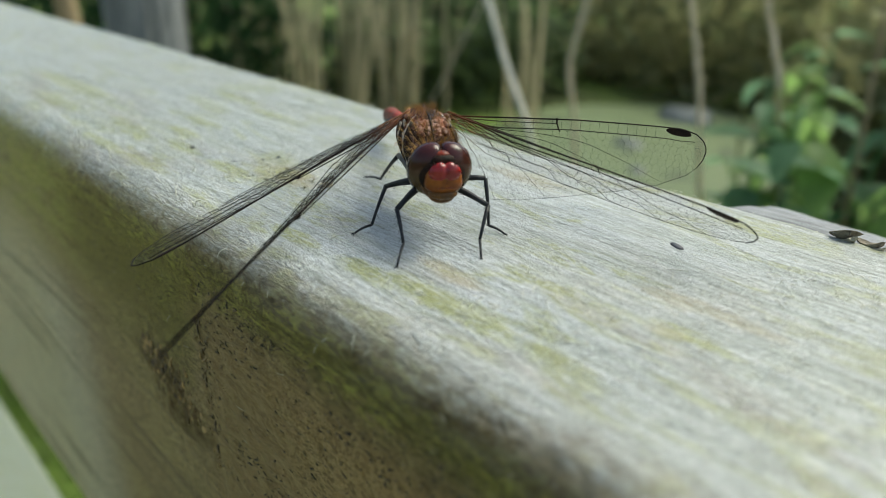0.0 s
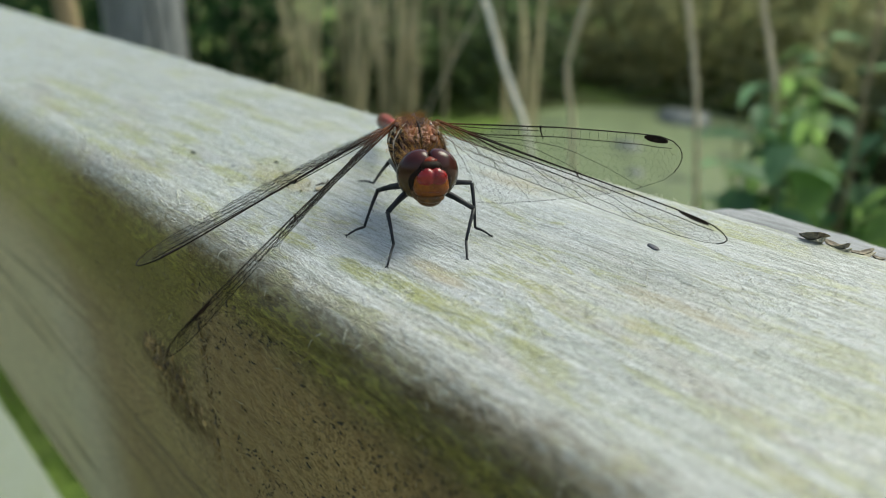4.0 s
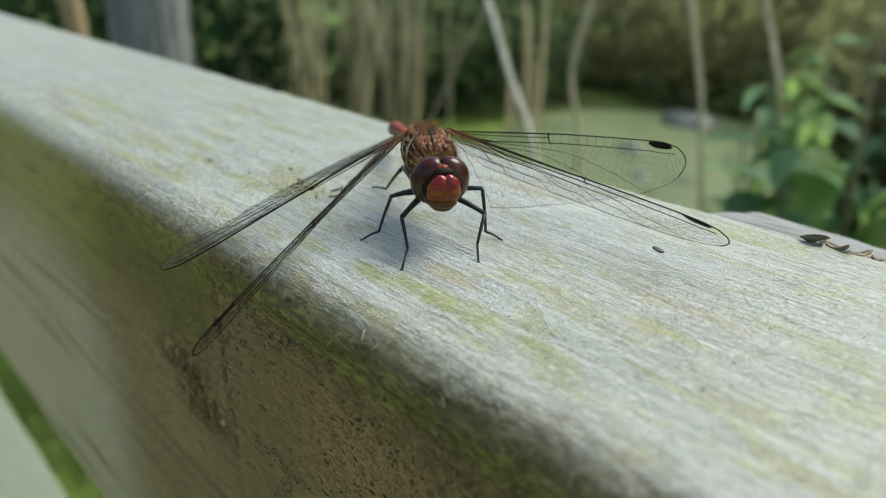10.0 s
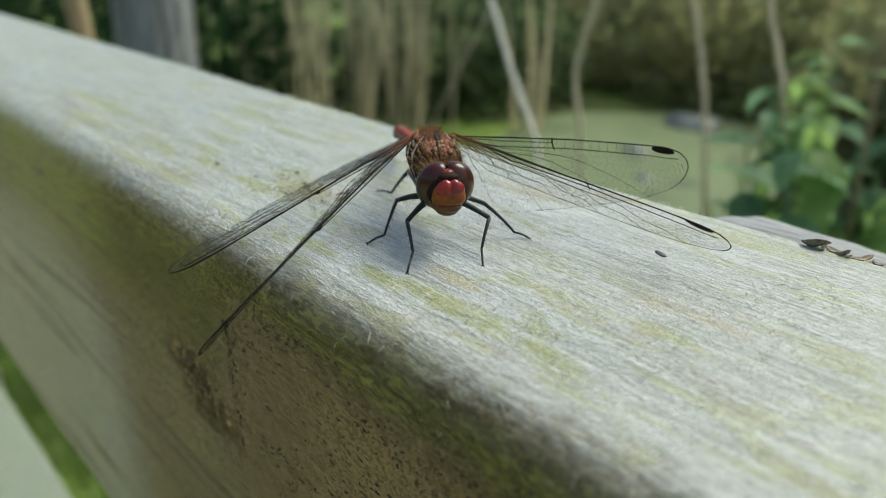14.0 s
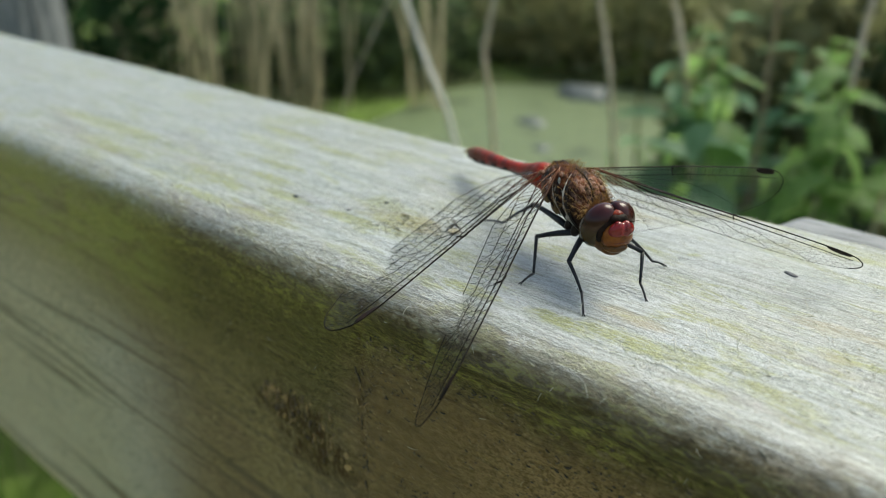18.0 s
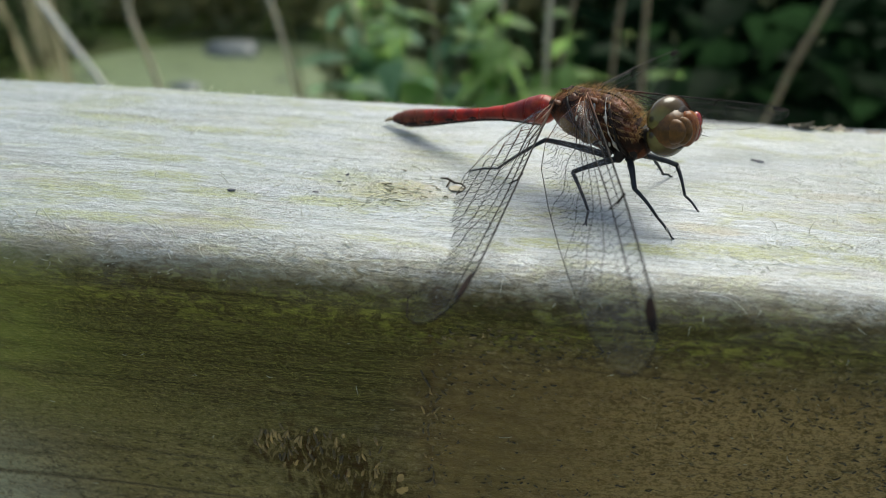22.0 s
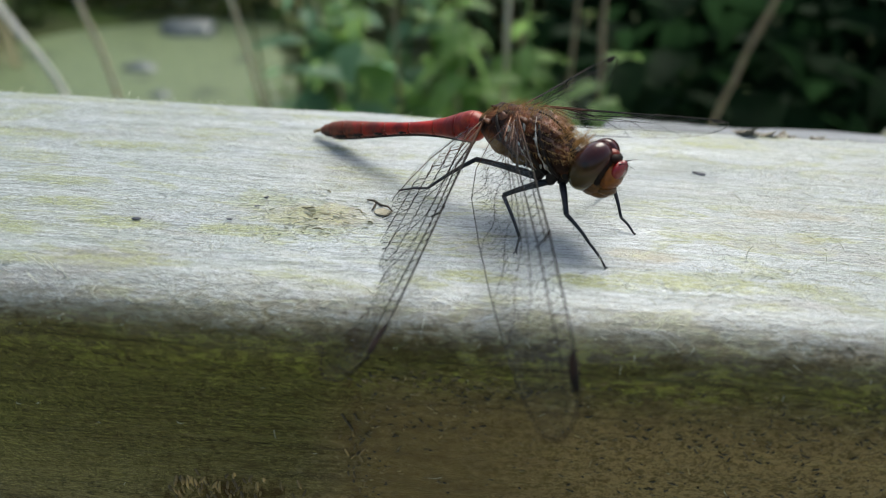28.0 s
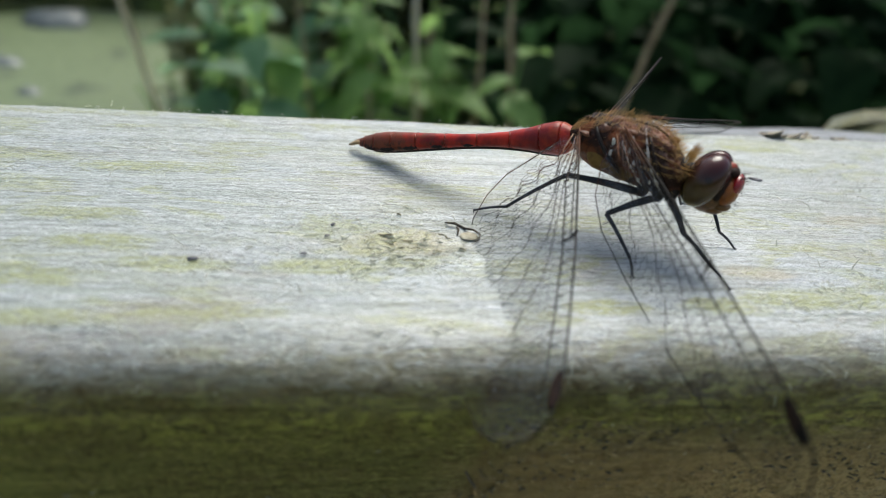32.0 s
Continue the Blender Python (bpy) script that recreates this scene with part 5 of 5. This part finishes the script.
def leafy_plant(x, y, high, top, count, long, material, label, seed):
    """An upright stem with pairs of leaves; top: height of its tip over the ground, centimetres."""
    r = random.Random(seed)
    p = thing("leafy_plant", cm(x, y, 0, 0, 0, r.uniform(0, 360)), label, "plant", "leafy plants behind the fence")
    g = Geo()
    lean = (r.uniform(-4, 4), r.uniform(-4, 4))
    mid = lambda u: (lean[0] * u * u, lean[1] * u * u, top * u)
    g.tube([mid(u) for u in np.linspace(0, 1, 9)], [0.45 - 0.3 * u for u in np.linspace(0, 1, 9)], 6)
    part("stem", g, material, p)
    key = (long, material.name)
    if key not in LEAVES:
        LEAVES[key] = []
        for v in range(3):
            me = leaf_geo(long, long * (0.24 + 0.04 * v), 0.25, 0.25 + 0.15 * v, 0.12).mesh("leaf")
            me.materials.append(material)
            LEAVES[key].append(me)
    for j in range(count):
        u = 1 - (high / top) * (j / count) ** 0.9
        a = 137 * j + r.uniform(-25, 25)
        m = mid(u)
        size = r.uniform(0.65, 1.15) * (0.55 if u > 0.96 else 1)
        ob = part("leaf", LEAVES[key][r.randrange(3)], material, p)
        ob.matrix_basis = cm(*m, r.uniform(-15, 15), r.uniform(-30, 35), a) @ Matrix.Scale(size, 4)


def dry_stem(pts, radius, material, label, seed):
    """A dead stem through points over the rail's height, carried down to the ground."""
    r = random.Random(seed)
    pts = [Vector((x, y, z + TOP * 100)) for x, y, z in pts]
    up = (pts[0] - pts[1]).normalized()
    over = pts[0] + up * 12
    down = (pts[-1] - pts[-2]).normalized()
    low = pts[-1].copy()
    path = [over] + pts
    for k in range(6):
        down = (down + Vector((0, 0, -0.5))).normalized()
        low = low + down * max(1.0, low.z / 5)
        if low.z < -2:
            break
        path.append(low.copy())
    path.append(Vector((path[-1].x, path[-1].y, -3)))
    base = path[-1].copy()
    p = thing("dry_stem", cm(base.x, base.y, 0), label, "plant stem", "dead stems behind the fence")
    g = Geo()
    fine = []
    for a, b in zip(path, path[1:]):
        for k in range(4):
            q = a.lerp(b, k / 4) - Vector((base.x, base.y, 0))
            fine.append(q + Vector((r.uniform(-.1, .1), r.uniform(-.1, .1), 0)))
    n = len(fine)
    g.tube(fine, [radius * 0.45 * (0.85 + 0.25 * k / n + (0.12 if k % 5 == 0 else 0)) for k in range(n)], 8)
    part("stalk", g, material, p)


def reed_clump(x, y, wide, count, tall, material, label, seed):
    r = random.Random(seed)
    p = thing("reed_clump", cm(x, y, 0), label, "reeds", "reed clumps by the pond")
    for j in range(count):
        g = Geo()
        bx, by = r.gauss(0, wide), r.gauss(0, wide * 0.6)
        h = tall * r.uniform(0.75, 1.2)
        lean = (r.gauss(0, 0.09) * h, r.gauss(0, 0.09) * h)
        w = r.uniform(0.6, 1.5)
        a = r.uniform(0, math.pi)
        k = 6
        for i in range(k + 1):
            u = i / k
            c = (bx + lean[0] * u * u, by + lean[1] * u * u, h * u - 6)
            q = w * (1 - u ** 3) + 0.05
            g.v += [(c[0] - q * math.cos(a), c[1] - q * math.sin(a), c[2]), (c[0] + 0.3 * q * math.sin(a), c[1] - 0.3 * q * math.cos(a), c[2]), (c[0] + q * math.cos(a), c[1] + q * math.sin(a), c[2])]
        g.f = [(i * 3 + b, i * 3 + b + 1, i * 3 + b + 4, i * 3 + b + 3) for i in range(k) for b in range(2)]
        part("blade", g, material, p)


def thicket(name, x0, x1, y0, y1, z0, z1, count, size, material, label, seed):
    """Dense foliage of many small leaves on thin twigs, as one mass."""
    r = random.Random(seed)
    g = Geo()
    for j in range(count):
        x, y = r.uniform(x0, x1), r.uniform(y0, y1)
        off = math.hypot((2 * x - x0 - x1) / (x1 - x0), (2 * y - y0 - y1) / (y1 - y0))
        if off > 1.12 + 0.35 * noise.noise((x * 0.03, y * 0.03, seed + 3)):
            continue
        limit = z0 + (z1 - z0) * (0.75 + 0.5 * noise.noise((x * 0.02, y * 0.02, seed))) * (1.0 - 0.25 * off * off)
        z = r.uniform(z0, max(limit, z0 + 5))
        s = size * r.uniform(0.6, 1.3)
        m = Euler((r.uniform(-1, 1), r.uniform(-0.9, 0.9), r.uniform(0, 6.28))).to_matrix()
        c = Vector((x, y, z))
        a = len(g.v)
        for px, py, pz in ((0, 0, 0), (0.35, -0.27, 0.06), (0.75, -0.2, 0), (1, 0, -0.12), (0.75, 0.2, 0), (0.35, 0.27, 0.06)):
            g.v.append(tuple(c + m @ Vector((px * s, py * s, pz * s))))
        g.f += [(a, a + 1, a + 2, a + 3), (a, a + 3, a + 4, a + 5)]
    for j in range(count // 60):
        x, y = r.uniform(x0, x1), r.uniform(y0, y1)
        g.tube([(x, y, -2), (x + r.uniform(-8, 8), y + r.uniform(-8, 8), z1 * 0.5), (x + r.uniform(-14, 14), y + r.uniform(-14, 14), z1 * 0.85)], [0.7, 0.5, 0.2], 5)
    me = g.mesh(name)
    me.materials.append(material)
    tagged(new(name, me), label, "bushes", kind="stuff")


def surroundings():
    dry_stem([(-56.3, 67.2, -3.9), (-53.6, 68.3, -11.8), (-48.9, 69.4, -21.4)], 0.9, PALE_STRAW, "bleached leaning dead plant stem", 1)
    dry_stem([(-48.1, 79.6, -3.8), (-49.1, 77.7, -13.0), (-47.2, 77.4, -19.6)], 0.85, STRAW, "bent dry tan plant stem", 2)
    dry_stem([(-32.5, 76.9, -2.7), (-30.7, 77.1, -8.5), (-28.7, 76.8, -15.0)], 0.8, STRAW, "upright dry tan plant stem", 3)
    dry_stem([(-19.7, 66.0, -1.5), (-18.4, 66.1, -5.0), (-17.0, 66.1, -8.6)], 0.7, STRAW, "upright dry tan plant stem", 4)
    dry_stem([(-66.7, 77.7, -7.5), (-70.1, 71.4, -21.4)], 0.3, STRAW, "thin dry twig leaning over", 5)
    dry_stem([(-1.0, 59.9, -9.4), (-0.6, 57.3, -18.8)], 0.62, STRAW, "upright dry tan plant stem", 6)
    dry_stem([(3.7, 61.7, -9.4), (4.0, 59.1, -19.2)], 0.62, STRAW, "upright dry tan plant stem", 7)
    # these stand in shade, which their darker colour carries
    dry_stem([(5.9, 65.5, -10.0), (4.9, 62.8, -20.5)], 0.55, SHADED_BROWN_STEM, "upright dry plant stem, shade put into its brown", 8)
    dry_stem([(-8.1, 61.8, -6.4), (-7.1, 60.6, -13.6)], 0.45, SHADED_BROWN_STEM, "thin dry plant stem, shade put into its brown", 9)
    dry_stem([(12.3, 58.6, -8.3), (12.9, 55.5, -19.2)], 0.6, SHADED_BROWN_STEM, "upright dry plant stem, shade put into its brown", 10)
    dry_stem([(23.4, 48.9, -5.7), (21.1, 48.1, -13.5)], 0.62, SHADED_BROWN_STEM, "slanting dry plant stem, shade put into its brown", 11)
    dry_stem([(10.2, 59.7, -14.5), (10.1, 58.3, -19.2)], 0.5, SHADED_BROWN_STEM, "upright dry plant stem, shade put into its brown", 12)

    fresh, dark, blue = "leafy green plant with toothed leaves", "tall plant with shade put into its dark leaves", "bluish-green plant with toothed leaves"
    spots = [(-15, 60, 96), (-17, 67, 97), (-19, 75, 98), (-12, 58, 97), (-8, 53, 96), (-4, 57, 97), (0, 52, 95), (5, 58, 95), (-9, 64, 99), (-15, 68, 97), (4, 66, 96), (-6, 71, 98), (-13, 77, 99), (1, 62, 98), (-2, 68, 99), (8, 53, 93)]
    for k, (x, y, top) in enumerate(spots):
        leafy_plant(x, y, 34, top, 22, 6.5, GREEN_LEAF if k % 4 else BLUE_LEAF, fresh if k % 4 else blue, 40 + k)
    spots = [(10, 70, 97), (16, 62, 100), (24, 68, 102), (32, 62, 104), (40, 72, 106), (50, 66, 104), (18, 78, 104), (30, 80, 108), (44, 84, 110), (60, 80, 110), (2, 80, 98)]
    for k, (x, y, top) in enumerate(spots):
        leafy_plant(x, y, 60, top, 26, 9.0, SHADE_LEAF, dark, 80 + k)

    for k, (x, y, wide, count, tall) in enumerate(((-312, 212, 6, 16, 120), (-284, 226, 5, 14, 118), (-258, 240, 5, 14, 125), (-395, 170, 12, 16, 115), (-330, 290, 20, 16, 120), (-430, 260, 25, 20, 130), (-250, 330, 14, 10, 100))):
        reed_clump(x, y, wide, count, tall, REED, "tall tan-green reeds at the water's edge", 200 + k)
    thicket("hedge", -640, -400, 470, 640, 0, 150, 2400, 15, SHADE_LEAF, "dark tangled growth on the far bank", 5)
    thicket("hedge", -400, 20, 480, 640, 0, 150, 4200, 15, BROWN_LEAF, "olive-brown growth on the far bank", 12)
    thicket("hedge", -430, -275, 300, 470, 0, 105, 2200, 12, MID_LEAF, "tangled green growth at the pond's edge", 13)
    thicket("hedge", -640, -360, 60, 330, 0, 120, 2600, 13, SHADE_LEAF, "dark green growth beside the pond", 6)
    thicket("hedge", 28, 420, 130, 330, 0, 150, 6000, 13, SHADE_LEAF, "dense bushes behind the fence, shade in their leaf colour", 7)
    # mostly unseen mass, added to keep the sun off the plants before it
    thicket("hedge", 10, 420, 210, 360, 60, 330, 9000, 15, SHADE_LEAF, "added tall bushes, mostly out of view, shading the plants", 17)
    thicket("hedge", -75, 40, 230, 360, 0, 135, 3200, 12, BROWN_LEAF, "dull olive-brown bushes behind the pond", 11)
    thicket("undergrowth", -22, 10, 80, 118, 0, 90, 2600, 8, GREEN_LEAF, "fresh green undergrowth behind the fence", 9)
    thicket("undergrowth", 8, 110, 62, 125, 0, 84, 4200, 9, SHADE_LEAF, "undergrowth behind the fence, shade in its leaf colour", 8)

    # a grey post and a trunk farther back
    p = thing("old_trunk", cm(-271.0, 107.5, 0, 0, 2, 20), "thick grey weathered trunk standing in the reeds", "tree trunk")
    swell = lambda z: 15.2 + 0.9 * noise.noise((0, 0, z * 0.05)) + 9.0 * math.exp(-max(0.0, z) / 14) - 0.018 * z
    heights = list(range(-6, 162, 7))

    def trunk_ring(z, wide=1.0, jag=0.0):
        ring = []
        for a in (2 * math.pi * k / 30 for k in range(30)):
            r = wide * swell(z) * (1 + 0.05 * math.sin(5 * a + z * 0.01) + 0.03 * noise.noise((3 * math.cos(a), 3 * math.sin(a), z * 0.03)))
            ring.append((r * math.cos(a) + 0.0002 * z * z, r * math.sin(a), z + jag * noise.noise((2.5 * math.cos(a), 2.5 * math.sin(a), 1))))
        return ring

    g = Geo()
    g.loft([trunk_ring(z) for z in heights] + [trunk_ring(163, 0.93, 9), trunk_ring(160, 0.6, 5), trunk_ring(157, 0.3, 3), trunk_ring(156, 0.01)])
    part("trunk", g, GREY_POST, p)
    for k in range(16):
        a0, g = 2 * math.pi * k / 16 + 0.2 * noise.noise((k * 3.1, 0, 0)), Geo()
        run = [z for z in heights if -6 + 4 * (k % 3) <= z <= 150 - 9 * (k % 4)]
        turns = [a0 + 0.10 * noise.noise((k, z * 0.025, 0)) for z in run]
        g.tube([(swell(z) * math.cos(a) + 0.0002 * z * z, swell(z) * math.sin(a), z) for z, a in zip(run, turns)], [0.9 + 0.5 * noise.noise((k * 2, 0, z * 0.06)) for z in run], 7)
        part("bark_ridge", g, GREY_POST, p)
    for a, z, long in ((0.6, 128, 26), (2.9, 112, 20), (4.6, 141, 18)):
        g = Geo()
        root = Vector((12 * math.cos(a) + 0.0002 * z * z, 12 * math.sin(a), z))
        g.tube([root, root + Vector((long * 0.5 * math.cos(a), long * 0.5 * math.sin(a), 6)), root + Vector((long * math.cos(a), long * math.sin(a), 17))], [4.6, 3.4, 2.6], 10)
        part("broken_limb", g, GREY_POST, p, "broken grey limb stub")
    p = thing("sapling", cm(-127, 39, 0, 0, -3, 0), "thin brown sapling trunk", "tree")
    g = Geo()
    g.tube([(0.5 * math.sin(z * 0.05), 0, z) for z in range(-4, 150, 11)], [1.9] * 14, 12)
    part("trunk", g, SHADED_BROWN_STEM, p)
    for k, (x, y, s) in enumerate(((-178, 341, 11), (-185, 425, 20), (-150, 300, 8))):
        g = Geo()
        g.blob((0, 0, 0), (s, s * 0.7, s * 0.5), 14, 10, lambda u, q: q * (1 + 0.35 * noise.noise(q * 0.09 + Vector((k, 0, 0)))))
        me = g.mesh("stone")
        me.materials.append(STONE)
        ob = tagged(new("stone", me), "grey stone half sunk in the duckweed", "stone", "stones in the pond")
        ob.matrix_basis = cm(x, y, -2 + s * 0.1)
    # grass below the rail
    r = random.Random(77)
    g = Geo()
    for j in range(5200):
        x, y = r.uniform(-260, -20), r.uniform(-12, 60)
        h, a, lean = r.uniform(5, 16), r.uniform(0, 6.28), r.uniform(-5, 5)
        k = len(g.v)
        w = 0.28
        g.v += [(x - w * math.cos(a), y - w * math.sin(a), -5), (x + w * math.cos(a), y + w * math.sin(a), -5), (x + lean * 0.4 + 0.6 * w * math.cos(a), y + 0.3 * lean + 0.6 * w * math.sin(a), h * 0.6), (x + lean * 0.4 - 0.6 * w * math.cos(a), y + 0.3 * lean - 0.6 * w * math.sin(a), h * 0.6), (x + lean, y + 0.6 * lean, h)]
        g.f += [(k, k + 1, k + 2, k + 3), (k + 3, k + 2, k + 4)]
    me = g.mesh("grass")
    me.materials.append(leaf_material("grass_blade", (0.06, 0.11, 0.02), (0.15, 0.24, 0.05)))
    tagged(new("grass", me), "bright green grass under the fence", "grass", kind="stuff")


def motions():
    """The turning of the head and the sinking of the abdomen."""
    neck = (0.555, MID, 0.705)
    turns = [(0, 0, 0, 0), (0.82, 0, 0, 0), (0.92, -6, -30, 0), (1.02, -8, -24, 0), (1.12, -2, -8, 0), (1.25, 0, 0, 0), (20.37, 0, 0, 0), (20.44, -60, 0, 5), (20.5, -92, -10, 4), (20.85, -92, -10, 4), (20.9, -60, 0, 4), (20.97, -5, 0, 0), (21.1, 0, 0, 0), (21.83, 0, 0, 0), (21.9, -60, 0, 5), (21.97, -92, -10, 4), (22.25, -92, -10, 4), (22.31, -55, 0, 4), (22.38, -22, 0, 0), (22.6, 0, 0, 0), (23.7, 0, 0, 0), (23.85, -15, 5, 0), (24.0, -32, 8, 0), (24.15, -18, 4, 0), (24.35, -8, 6, 0), (32, -8, 7, 0)]
    walk(INSECT["head"], [(t, cm(neck[0] + 0.04 * abs(rx) / 100, neck[1], neck[2] + 0.17 * abs(rx) / 100 - 0.0026 * max(0, -ry - 10), rx, ry, rz)) for t, rx, ry, rz in turns])
    hinge = (-0.48, MID, 0.785)
    walk(INSECT["abdomen"], [(t, cm(*hinge, 0, a, 0)) for t, a in ((0, -10.5), (18.0, -10.5), (19.5, -11.2), (20.5, -11.6), (20.9, -14.5), (21.4, -15.8), (32.0, -15.6))])


ground()
fence()
INSECT = dragonfly()
surroundings()
motions()
